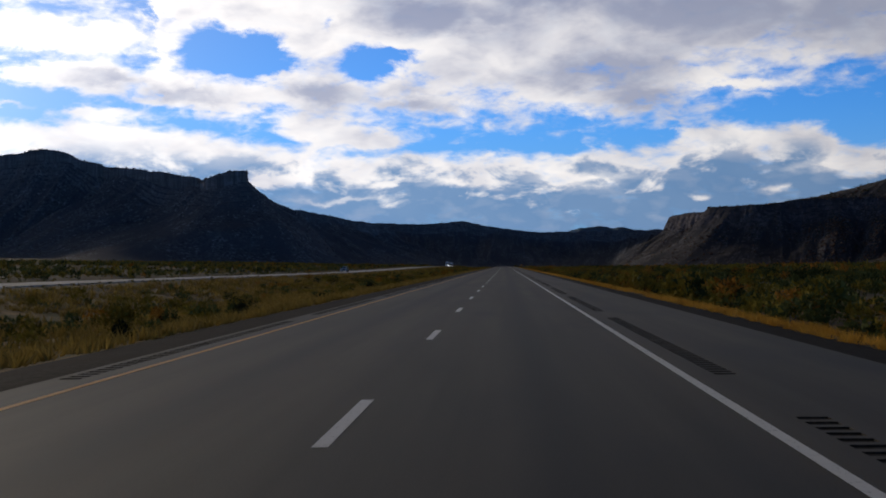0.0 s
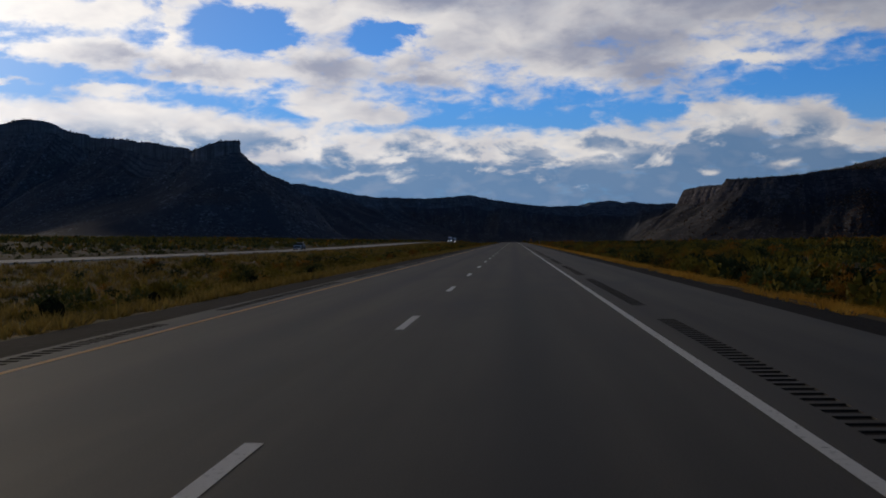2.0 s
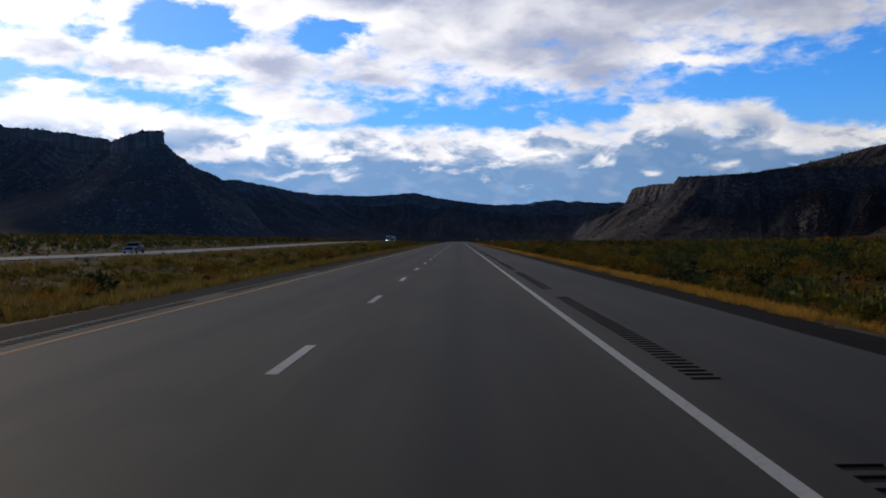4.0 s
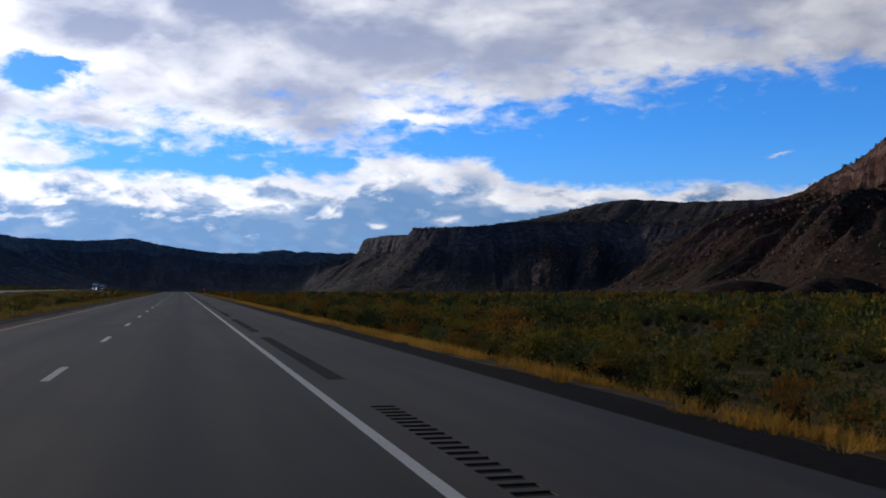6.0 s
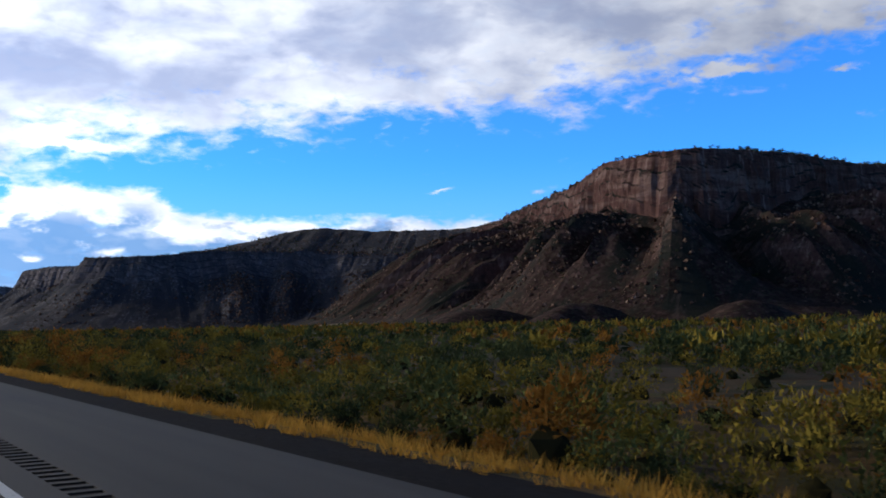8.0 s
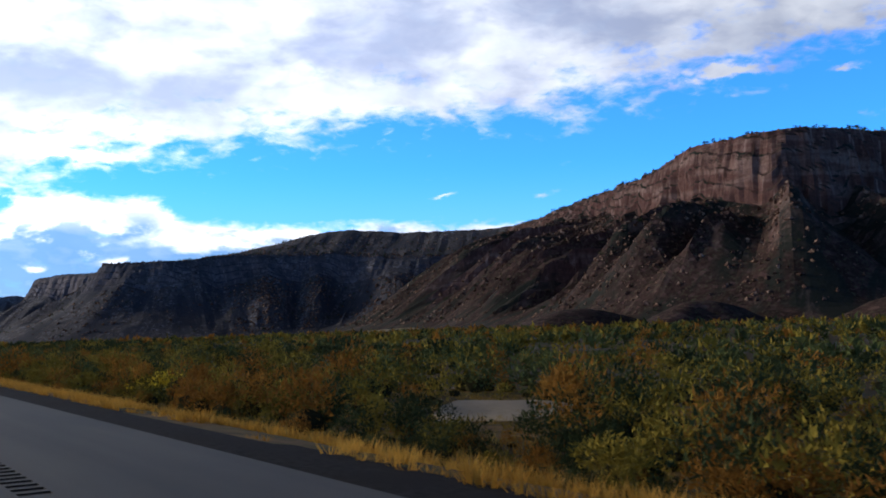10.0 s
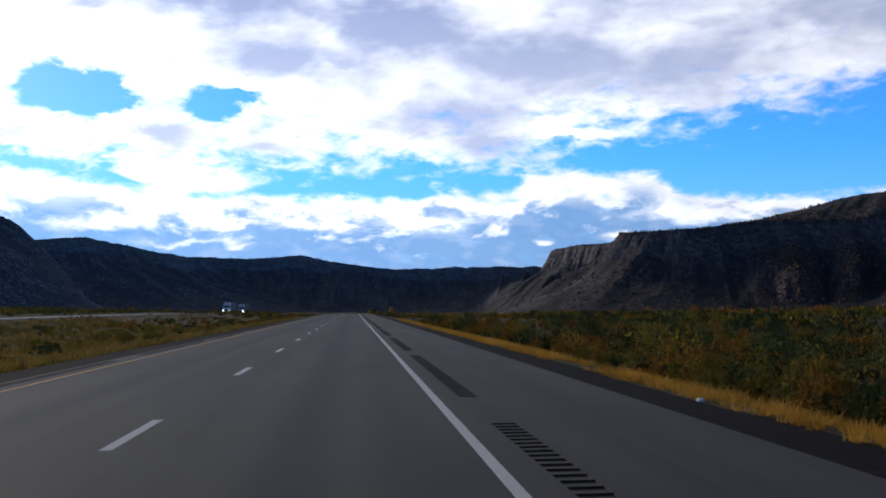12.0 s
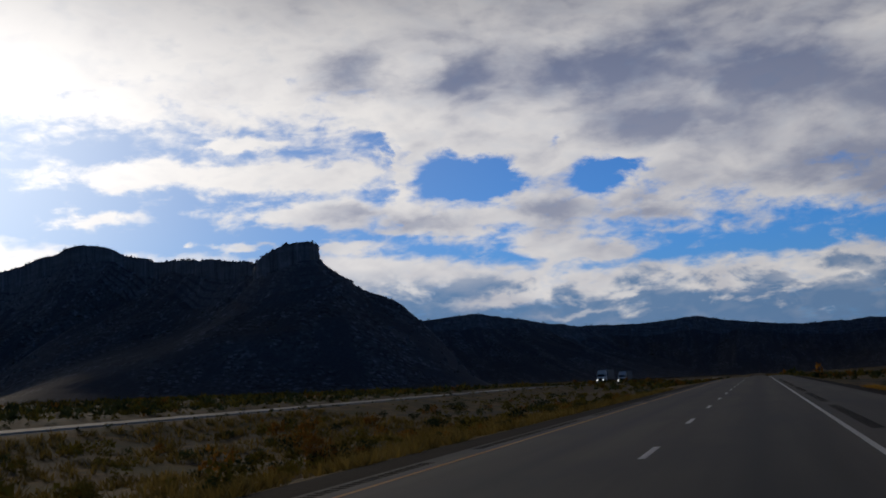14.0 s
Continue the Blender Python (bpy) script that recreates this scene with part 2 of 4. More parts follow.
def straw_look(k, at):
    a, b = k.noise(at, 0.9, 5.0, 0.65), k.noise(k.scaled(at, (1.0, 0.5, 1.0)), 14.0, 4.0, 0.7)
    c = k.ramp(a, [(0.35, (0.07, 0.045, 0.02)), (0.65, (0.26, 0.16, 0.05))])
    c = k.mix(k.smooth(k.noise(at, 0.3, 3.0), 0.42, 0.62), c, (0.085, 0.075, 0.022, 1))
    return k.mix(0.6, c, k.ramp(b, [(0.3, (0.5, 0.5, 0.5)), (0.7, (1.4, 1.4, 1.4))]), "MULTIPLY"), b


def soil_look(k, at):
    a, b, d = k.noise(at, 0.02, 5.0), k.noise(at, 0.35, 5.0, 0.65), k.noise(at, 4.0, 4.0)
    c = k.ramp(a, [(0.35, (0.06, 0.043, 0.02)), (0.65, (0.10, 0.07, 0.034))])
    c = k.mix(k.smooth(b, 0.45, 0.7), c, (0.04, 0.045, 0.018, 1))
    return k.mix(0.5, c, k.ramp(d, [(0.3, (0.6, 0.6, 0.6)), (0.7, (1.4, 1.4, 1.4))]), "MULTIPLY"), d


def rock_look(tone, red, rubble=((0.06, 0.028, 0.020), (0.11, 0.052, 0.036), (0.14, 0.08, 0.056)), gully_dark=(0.022, 0.024, 0.018)):
    def make(k, at):
        bed = k.noise(k.scaled(at, (0.02, 0.02, 0.16)), 1.0, 5.0, 0.6, 0.4)
        patch = k.noise(at, 0.03, 5.0, 0.6)
        flute = k.noise(k.scaled(at, (0.36, 0.36, 0.018)), 1.0, 6.0, 0.62, 0.3)
        grit = k.noise(at, 0.7, 5.0, 0.7)
        steep = k.add("ShaderNodeSeparateXYZ")
        k.put(steep.inputs[0], k.add("ShaderNodeNewGeometry").outputs["Normal"])
        wall = k.smooth(steep.outputs[2], 0.62, 0.3)
        cliff = k.ramp(bed, [(0.3, tuple(0.8 * v for v in red)), (0.48, red), (0.68, tone), (0.85, tuple(1.1 * v for v in tone))])
        cliff = k.mix(k.smooth(flute, 0.45, 0.7), cliff, tuple(0.55 * v for v in red) + (1,))
        cliff = k.mix(k.smooth(flute, 0.44, 0.3), cliff, tuple(1.2 * v for v in tone) + (1,))
        scree = k.ramp(patch, list(zip((0.3, 0.5, 0.7), rubble)))
        blocks = k.add("ShaderNodeTexVoronoi")
        k.put(blocks.inputs["Vector"], at)
        blocks.inputs["Scale"].default_value = 0.5
        pick = k.add("ShaderNodeSeparateColor")
        k.put(pick.inputs[0], blocks.outputs["Color"])
        scree = k.mix(1.0, scree, k.ramp(pick.outputs[0], [(0.0, (0.45, 0.45, 0.45)), (0.7, (1.0, 1.0, 1.0)), (0.88, (1.15, 1.15, 1.15)), (0.93, (1.8, 1.85, 1.9))]), "MULTIPLY")
        scree = k.mix(k.smooth(grit, 0.5, 0.72), scree, (0.07, 0.07, 0.035, 1))
        slope = k.add("ShaderNodeUVMap", uv_map="slope").outputs[0]
        fan = k.noise(k.scaled(slope, (0.075, 0.012, 0.0)), 1.0, 5.0, 0.6, 0.5)
        streak = k.noise(k.scaled(slope, (0.30, 0.03, 0.0)), 1.0, 4.0, 0.65, 0.4)
        # dark downslope streaks: brush and gully shade put into the scree colour
        scree = k.mix(k.smooth(fan, 0.47, 0.55), scree, gully_dark + (1,))
        scree = k.mix(k.math("MULTIPLY", k.smooth(streak, 0.55, 0.7), 0.35), scree, tuple(0.9 * v for v in tone) + (1,))
        c = k.mix(wall, scree, cliff)
        c = k.mix(0.7, c, k.ramp(grit, [(0.3, (0.6, 0.6, 0.6)), (0.7, (1.35, 1.35, 1.35))]), "MULTIPLY")
        return c, k.math("ADD", grit, flute)
    return make


def boulder_look(k, at):
    """Fallen blocks, some dark and varnished, some freshly broken and pale."""
    a, b = k.noise(at, 0.33, 3.0, 0.6), k.noise(at, 2.0, 4.0, 0.65)
    c = k.ramp(a, [(0.36, (0.05, 0.026, 0.019)), (0.52, (0.13, 0.075, 0.052)), (0.66, (0.36, 0.25, 0.18))])
    return k.mix(0.6, c, k.ramp(b, [(0.3, (0.6, 0.6, 0.6)), (0.7, (1.3, 1.3, 1.3))]), "MULTIPLY"), b


def paint_look(col, wear):
    def make(k, at):
        n = k.noise(at, 14.0, 5.0, 0.7)
        return k.mix(k.smooth(n, 0.62 - wear, 0.75), col, (0.08, 0.08, 0.08, 1)), n
    return make


def leaf_look(dark, light):
    def make(k, at):
        r = k.add("ShaderNodeNewGeometry").outputs["Random Per Island"]
        n = k.smooth(k.noise(at, 1.1, 4.0), 0.3, 0.7)
        wide = k.smooth(k.noise(at, 0.31, 3.0), 0.38, 0.62)
        both = k.math("MULTIPLY_ADD", r, 0.25, k.math("MULTIPLY_ADD", wide, 0.4, k.math("MULTIPLY", n, 0.35)))
        return k.mix(both, tuple(0.8 * v for v in dark) + (1,), light + (1,))
    return make


def flat_look(col, spread=0.08):
    def make(k, at):
        n = k.noise(at, 3.0, 4.0)
        return k.mix(n, tuple(v * (1 - spread) for v in col) + (1,), tuple(v * (1 + spread) for v in col) + (1,))
    return make


ASPHALT = material("asphalt", asphalt_look, 0.72, 0.3, bump=0.15)
GRAVEL = material("gravel", gravel_look, 1.0, 0.04, bump=0.8)
STRAW = material("straw_litter", straw_look, 0.95, 0.1, bump=0.6)
SOIL = material("soil", soil_look, 0.95, 0.1, bump=0.4)
ROCK = material("red_rock", rock_look((0.24, 0.16, 0.13), (0.12, 0.06, 0.048), ((0.034, 0.018, 0.016), (0.055, 0.029, 0.024), (0.075, 0.046, 0.039))), 0.95, 0.15, bump=0.6)
BOULDER = material("pale_boulder", boulder_look, 0.95, 0.15, bump=0.4)
# The blue of distance haze is put into this rock's colour
HAZED_ROCK = material("hazed_rock", rock_look((0.27, 0.27, 0.29), (0.20, 0.20, 0.215), ((0.125, 0.13, 0.15), (0.175, 0.18, 0.205), (0.215, 0.22, 0.24)), (0.11, 0.118, 0.138)), 0.95, 0.15, bump=0.5)
# Darker for ridge and bluff: their haze and shade put into the colour
HAZED_DARK_ROCK = material("hazed_dark_rock", rock_look((0.195, 0.175, 0.185), (0.14, 0.12, 0.125), ((0.075, 0.068, 0.076), (0.105, 0.095, 0.103), (0.135, 0.125, 0.133)), (0.056, 0.056, 0.066)), 0.95, 0.15, bump=0.6)
WHITE = material("white_line", paint_look((0.70, 0.70, 0.69, 1), 0.08), 0.6)
YELLOW = material("yellow_line", paint_look((0.60, 0.26, 0.03, 1), 0.04), 0.6)
# Groove faces are coloured darker than the asphalt round them
GROOVE = material("groove_dark", gravel_look, 0.95, 0.1)
# The pale tone stands for sun glancing off the opposite carriageway
SUNLIT_ROAD = material("sunlit_pavement", flat_look((0.42, 0.40, 0.37)), 0.85)
GRASS = material("dry_grass", leaf_look((0.42, 0.20, 0.028), (0.76, 0.42, 0.07)), 0.9, 0.1, thin=0.4)
SAGE = material("sage_leaf", leaf_look((0.04, 0.052, 0.016), (0.145, 0.16, 0.048)), 0.9, 0.1, thin=0.16)
OLIVE = material("olive_leaf", leaf_look((0.065, 0.058, 0.010), (0.36, 0.26, 0.036)), 0.9, 0.1, thin=0.16)
GRASSG = material("green_grass", leaf_look((0.15, 0.11, 0.024), (0.40, 0.27, 0.07)), 0.9, 0.1, thin=0.4)
DARK = material("dark_leaf", leaf_look((0.02, 0.03, 0.011), (0.07, 0.085, 0.03)), 0.9, 0.1, thin=0.16)
# Near-black, for lumps put inside the bushes in place of the shade there
CORE_SHADE = material("core_shade", flat_look((0.036, 0.032, 0.014), 0.4), 1.0, 0.0)
BLOOM = material("yellow_bloom", leaf_look((0.6, 0.43, 0.03), (0.9, 0.68, 0.05)), 0.9, 0.1, thin=0.45)
SAND = material("pale_sand", flat_look((0.42, 0.34, 0.24), 0.2), 0.95, 0.1)
RUST = material("rust_brush", leaf_look((0.15, 0.062, 0.011), (0.40, 0.19, 0.032)), 0.9, 0.1, thin=0.4)

# ---- mesh tools ----


def mesh_of(name, verts, faces, mats, index=None, smooth=False):
    me = bpy.data.meshes.new(name)
    me.from_pydata([tuple(v) for v in verts] if not isinstance(verts, np.ndarray) else verts.tolist(), [], faces.tolist() if isinstance(faces, np.ndarray) else faces)
    for m in mats:
        me.materials.append(m)
    if index is not None:
        me.polygons.foreach_set("material_index", np.asarray(index, dtype=np.int32))
    if smooth:
        me.polygons.foreach_set("use_smooth", np.ones(len(me.polygons), dtype=bool))
    me.update()
    return me


def part(name, bm, mat, parent=None, label=""):
    me = bpy.data.meshes.new(name)
    bm.to_mesh(me)
    bm.free()
    me.materials.append(mat)
    ob = new(name, me)
    if parent is not None:
        ob.parent = parent
    return tagged(ob, label)


def lattice(ix, iy, iz):
    h = (ix.astype(np.int64) * 374761393 + iy.astype(np.int64) * 668265263 + iz * 2147483647) & 0xFFFFFFFF
    h = ((h ^ (h >> 13)) * 1274126177) & 0xFFFFFFFF
    return ((h ^ (h >> 16)) & 0xFFFF) / 65535.0


def vnoise(x, y, seed=0):
    """Smooth value noise, 0 to 1, over arrays."""
    x, y = np.broadcast_arrays(np.asarray(x, float), np.asarray(y, float))
    ix, iy = np.floor(x), np.floor(y)
    fx, fy = x - ix, y - iy
    fx, fy = fx * fx * (3 - 2 * fx), fy * fy * (3 - 2 * fy)
    a, b = lattice(ix, iy, seed), lattice(ix + 1, iy, seed)
    c, d = lattice(ix, iy + 1, seed), lattice(ix + 1, iy + 1, seed)
    return (a * (1 - fx) + b * fx) * (1 - fy) + (c * (1 - fx) + d * fx) * fy


def fbm(x, y, seed=0, octaves=4, gain=0.5):
    total, amp, norm = 0.0, 1.0, 0.0
    for i in range(octaves):
        total = total + amp * vnoise(x * 2 ** i, y * 2 ** i, seed + 17 * i)
        norm += amp
        amp *= gain
    return total / norm


def grid_faces(nu, nv):
    i = np.arange(nu * nv).reshape(nu, nv)
    return np.stack([i[:-1, :-1], i[1:, :-1], i[1:, 1:], i[:-1, 1:]], -1).reshape(-1, 4)


# ---- the ground ----


def drop(y):
    """The valley falls away beyond the crest in the road."""
    return -5.0 * np.clip((np.asarray(y, float) - 640) / 420, 0, 1) ** 1.6


def other_z(y):
    """The opposite road's height, which rises and dips on its own."""
    return np.interp(y, [0, 100, 180, 260, 360, 480, 600], [0.4, 0.4, 0.22, 0.08, 0.3, 0.8, 0.85]) + drop(y)


def ground_z(x, y):
    x, y = np.asarray(x, float), np.asarray(y, float)
    cross = np.interp(x, [-3000, -1200, -60, -47, -44, -33, -31, -26, -18, -9, -6.4, -5.2, 6.7, 7.6, 9.2, 11, 16, 60, 300, 700, 3000],
                      [60, 40, 1.1, 0.95, 0.55, 0.55, 0.6, -0.3, -1.0, -0.5, -0.12, -0.05, -0.05, -0.11, -0.3, -0.8, -1.4, -2.0, -2.2, 4, 40])
    far = np.clip((np.abs(x + 6) - 14) / 30, 0, 1) * np.clip((np.abs(x + 38.5) - 8) / 20, 0, 1)
    rough = (fbm(x / 40, y / 40, 3) - 0.5) * 1.2 * far + (fbm(x / 6, y / 6, 5) - 0.5) * 0.35 * np.clip((np.abs(x - 0.8) - 7.5) / 6, 0, 1) * np.clip((np.abs(x + 38.5) - 7) / 6, 0, 1)
    shelf = np.interp(x, [-75, -47, -31, -24], [0, 1, 1, 0]) * (other_z(y) - drop(y) - 0.66)
    return cross + drop(y) + rough + shelf


def build_ground():
    xs = np.concatenate([-np.geomspace(60, 4500, 60)[::-1], np.arange(-58, -9.3, 1.3), np.arange(-9.2, -5.25, 0.3), [-5.2, -4.9, -4.6, 0.0, 6.5, 6.7], np.arange(7.0, 9.4, 0.3), np.arange(9.7, 40, 0.9), np.geomspace(40.5, 4500, 80)])
    ys = np.concatenate([-np.geomspace(40, 1500, 12)[::-1], np.arange(-36, 620, 4.0), np.geomspace(622, 4800, 90)])
    X, Y = np.meshgrid(xs, ys, indexing="ij")
    Z = ground_z(X, Y)
    v = np.stack([X, Y, Z], -1).reshape(-1, 3)
    f = grid_faces(len(xs), len(ys))
    cx = v[f].mean(1)[:, 0]
    near = ((cx > 6.5) & (cx < 8.2 + 0.4 * vnoise(v[f].mean(1)[:, 1] / 4, cx, 7))) | ((cx < -4.55) & (cx > -6.35 - 0.5 * vnoise(v[f].mean(1)[:, 1] / 4, cx, 9)))
    cy = v[f].mean(1)[:, 1]
    median = (cx < -6.3) & (cx > -31) & (fbm(cx / 5, cy / 9, 17, 3) > 0.36)
    thicket = (cx >= 10.6) & (cx < 30) & (fbm(cx / 4, cy / 6, 19, 3) > 0.45)
    straw = (((cx > 8.2) & (cx < 10.6)) | median | thicket) & ~near
    ob = new("ground", mesh_of("ground", v, f, [SOIL, GRAVEL, STRAW], near + 2 * straw, True))
    tagged(ob, "dry tan desert ground with scrub and gravel verges", "ground", kind="structure")


build_ground()


def strip(name, x0, x1, z, mat, y0=-80.0, y1=1500.0, thick=0.0, parent=None, level=drop):
    ys = np.concatenate([np.arange(y0, 620, 20.0), np.arange(620, y1, 12.0)])
    zz = level(ys) + z
    rows = []
    for y, h in zip(ys, zz):
        rows += [(x0, y, h), (x1, y, h)]
        if thick:
            rows += [(x1, y, h - thick), (x0, y, h - thick)]
    n = 4 if thick else 2
    faces = []
    for i in range(len(ys) - 1):
        a, b = i * n, (i + 1) * n
        faces.append((a, a + 1, b + 1, b))
        if thick:
            faces += [(a + 1, a + 2, b + 2, b + 1), (a + 3, a, b, b + 3)]
    ob = new(name, mesh_of(name, rows, faces, [mat]))
    if parent is not None:
        ob.parent = parent
    return ob


LANE, CYCLE = 3.84, 12.19


def build_road():
    ys = np.concatenate([np.arange(-80.0, 620, 20.0), np.arange(620, 1500.0, 12.0)])
    cuts = [(-4.64, -4.52), (-4.22, 4.22), (4.52, 6.8)]
    verts, faces = [], []
    for x0, x1 in cuts:
        start = len(verts)
        for y in ys:
            h = float(drop(y))
            verts += [(x0, y, h), (x1, y, h), (x1, y, h - 0.3), (x0, y, h - 0.3)]
        for i in range(len(ys) - 1):
            a, b = start + 4 * i, start + 4 * i + 4
            faces += [(a, a + 1, b + 1, b), (a + 1, a + 2, b + 2, b + 1), (a + 3, a, b, b + 3)]
    return new("road", mesh_of("road", verts, faces, [ASPHALT]))


road = tagged(build_road(), "worn grey asphalt two-lane highway with paved shoulders", "road", kind="structure")
tagged(strip("edge_line", LANE - 0.09, LANE + 0.035, 0.004, WHITE, parent=road), "worn white edge line")
tagged(strip("edge_line", -LANE - 0.05, -LANE + 0.05, 0.004, YELLOW, parent=road), "worn yellow edge line")
dash_mesh = mesh_of("lane_dash", [(-0.07, -1.5, 0), (0.07, -1.5, 0), (0.07, 1.5, 0), (-0.07, 1.5, 0)], [(0, 1, 2, 3)], [WHITE])
DASH0 = -0.085 * CYCLE
for i in range(-3, 66):
    d = new("lane_dash", dash_mesh)
    d.parent = road
    y = DASH0 + CYCLE * i
    d.location = (0, y, 0.004 + float(drop(y)))


def rumble(x0, x1):
    """A ground-in rumble strip: 14.6 m of grooves, then 3.7 m without."""
    ys, zs, dark = [-80.0], [0.0], []
    y = 395.4 - 18.29 * 26
    while y < 600:
        for i in range(48):
            a = y - 14.6 + 0.305 * i
            ys += [a, a + 0.02, a + 0.158, a + 0.178]
            zs += [0.0, -0.014, -0.014, 0.0]
            dark += [0, 1, 1, 1]
        y += 18.29
    ys += [640.0] + list(np.arange(652.0, 1500, 12.0))
    zs += [0.0] + [float(drop(v)) for v in np.arange(652.0, 1500, 12.0)]
    dark += [0] * (len(ys) - 1 - len(dark))
    v = np.array([(x, yy, zz) for yy, zz in zip(ys, zs) for x in (x0, x1)])
    f = [(2 * i, 2 * i + 1, 2 * i + 3, 2 * i + 2) for i in range(len(ys) - 1)]
    ob = new("rumble_strip", mesh_of("rumble_strip", v, f, [ASPHALT, GROOVE], dark))
    ob.parent = road
    tagged(ob, "dark ground-in rumble grooves", kind="stuff")


rumble(4.22, 4.52)
rumble(-4.52, -4.22)
opposite = tagged(strip("road", -43.5, -33.5, 0.0, SUNLIT_ROAD, thick=0.3, level=other_z), "pale sunlit opposite carriageway beyond the median", "road", kind="structure")

# ---- mesas ----


def along(points, step):
    p = np.array(points, float)
    out = []
    for i in range(len(p) - 1):
        a, b, c, d = p[max(i - 1, 0)], p[i], p[i + 1], p[min(i + 2, len(p) - 1)]
        n = max(2, int(np.linalg.norm((c - b)[:2]) / step))
        for t in np.arange(n) / n:
            out.append(0.5 * ((2 * b) + (c - a) * t + (2 * a - 5 * b + 4 * c - d) * t * t + (3 * b - a - 3 * c + d) * t ** 3))
    out.append(p[-1])
    return np.array(out)


ribs = {}


def mesa(name, rim, mat, label, step=3.0, cliff=0.4, reach=120.0, spur=14.0, flute=2.0, ledge=6.0, knob=2.0, seed=1, back=260.0, spurs=55.0, inward=None, rise=-0.03, cap=400.0, sheer=0.0, soften=24.0, rubble=3.0, fade=None):
    """A table mountain swept along its rim, the valley on the left of the way."""
    r = along([tuple(q) + (1.0,) * (4 - len(q)) for q in rim], step)
    wide = r[:, 3]
    u = np.concatenate([[0], np.cumsum(np.linalg.norm(np.diff(r[:, :2], axis=0), axis=1))])
    t = np.gradient(r[:, :2], axis=0)
    w = max(3, int(soften / step))
    pad = np.concatenate([np.repeat(t[:1], w, 0), t, np.repeat(t[-1:], w, 0)])
    t = np.stack([np.convolve(pad[:, i], np.ones(2 * w + 1) / (2 * w + 1), "valid") for i in range(2)], -1)
    t /= np.linalg.norm(t, axis=1)[:, None]
    n = np.stack([-t[:, 1], t[:, 0]], -1)
    top = r[:, 2] + knob * (fbm(u / 22, 0 * u, seed, 4) - 0.5) * 2
    P, Q, V = r[:, :2], n, []
    if fade is not None:
        rise = rise * np.clip((fade - u) / 150, 0, 1)
    for off in (back, back * 0.5, 95, 60, 40, 25, 10, 4):
        h = top + rise * min(off, cap) - 0.03 * max(0, off - cap) + 1.5 * (vnoise(u / 9, off / 9 + 0 * u, seed + 3) - 0.5) - (0.25 * off if off == back else 0)
        V.append(np.column_stack([P - (Q if inward is None else -np.array(inward)) * off, h]))
    base = ground_z(P[:, 0] + Q[:, 0] * reach * wide, P[:, 1] + Q[:, 1] * reach * wide) - 1.0
    tall = top - base
    ridge = 1 - np.abs(2 * vnoise(u / spurs, 0 * u, seed + 21) - 1)
    cl = tall * cliff * (0.65 + 0.7 * fbm(u / 46, 0 * u + 3, seed + 5)) * (1.25 - 0.55 * ridge) / np.maximum(wide, 1.0) ** 1.1
    rows = 26
    for i in range(rows + 1):
        s = i / rows
        fall = max(0.0, (s - sheer) / (1 - sheer))
        steps = np.where(s < sheer, 0.0, np.floor(fall * 4 + 1.8 * vnoise(u / 30, 0 * u, seed + 9) - 0.6) / 4)
        off = ledge * (0.68 * fall + 0.32 * steps) + flute * (2 * (fbm(u / 9, s * 1.2 + 0 * u, seed + 11, 4, 0.6) - 0.5) + 0.9 * np.abs(2 * fbm(u / 6.5, s * 0.5 + 0 * u, seed + 12, 2) - 1)) * min(1, 0.3 + s * 2) + 3 * (vnoise(u / 26, s * 0.6 + 0 * u, seed + 13) - 0.5)
        V.append(np.column_stack([P + Q * off[:, None], top - cl * s]))
    rows = 44
    for i in range(1, rows + 1):
        s = i / rows
        hump = math.sin(math.pi * min(1, s * 1.15) ** 1.1) ** 1.4 if s < 0.86 else 0.0
        bend = u + 11 * s * (fbm(u / 15, 3.5 * s + 0 * u, seed + 41, 3) - 0.5)
        rid = 1.04 - np.sqrt((2 * vnoise(bend / spurs + 0.25 * s, 0.5 * s + 0 * u, seed + 21) - 1) ** 2 + 0.012)
        sm = 1 - np.abs(2 * vnoise(bend / (spurs * 0.36) + 0.3 * s, s + 0 * u, seed + 23) - 1)
        off = ledge + 4 + (reach * wide - ledge) * s ** 1.25 + 1.5 * (fbm(u / 7, 12 * s + 0 * u, seed + 31, 3) - 0.5)
        h = base + (tall - cl) * (1 - s) ** 1.15 + (spur * (rid - 0.5) + 0.6 * spur * (sm - 0.5)) * hump + rubble * (fbm(u / 6, 16 * s + 0 * u, seed + 37, 4, 0.65) - 0.5) * (1 - s)
        V.append(np.column_stack([P + Q * off[:, None], np.minimum(h, top - cl * 0.98)]))
    V = np.stack(V, 1)
    me = mesh_of(name, V.reshape(-1, 3), grid_faces(V.shape[0], V.shape[1])[:, ::-1], [mat], None, False)
    down = np.cumsum(np.linalg.norm(np.diff(V, axis=1, prepend=V[:, :1]), axis=2), axis=1)
    uv = np.stack([np.broadcast_to(u[:, None], down.shape), down], -1).reshape(-1, 2)
    order = np.empty(len(me.loops), dtype=np.int32)
    me.loops.foreach_get("vertex_index", order)
    me.uv_layers.new(name="slope").data.foreach_set("uv", uv[order].astype(np.float32).ravel())
    ribs[name + str(seed)] = ridge
    return tagged(new(name, me), label, "mesa", kind="structure"), V


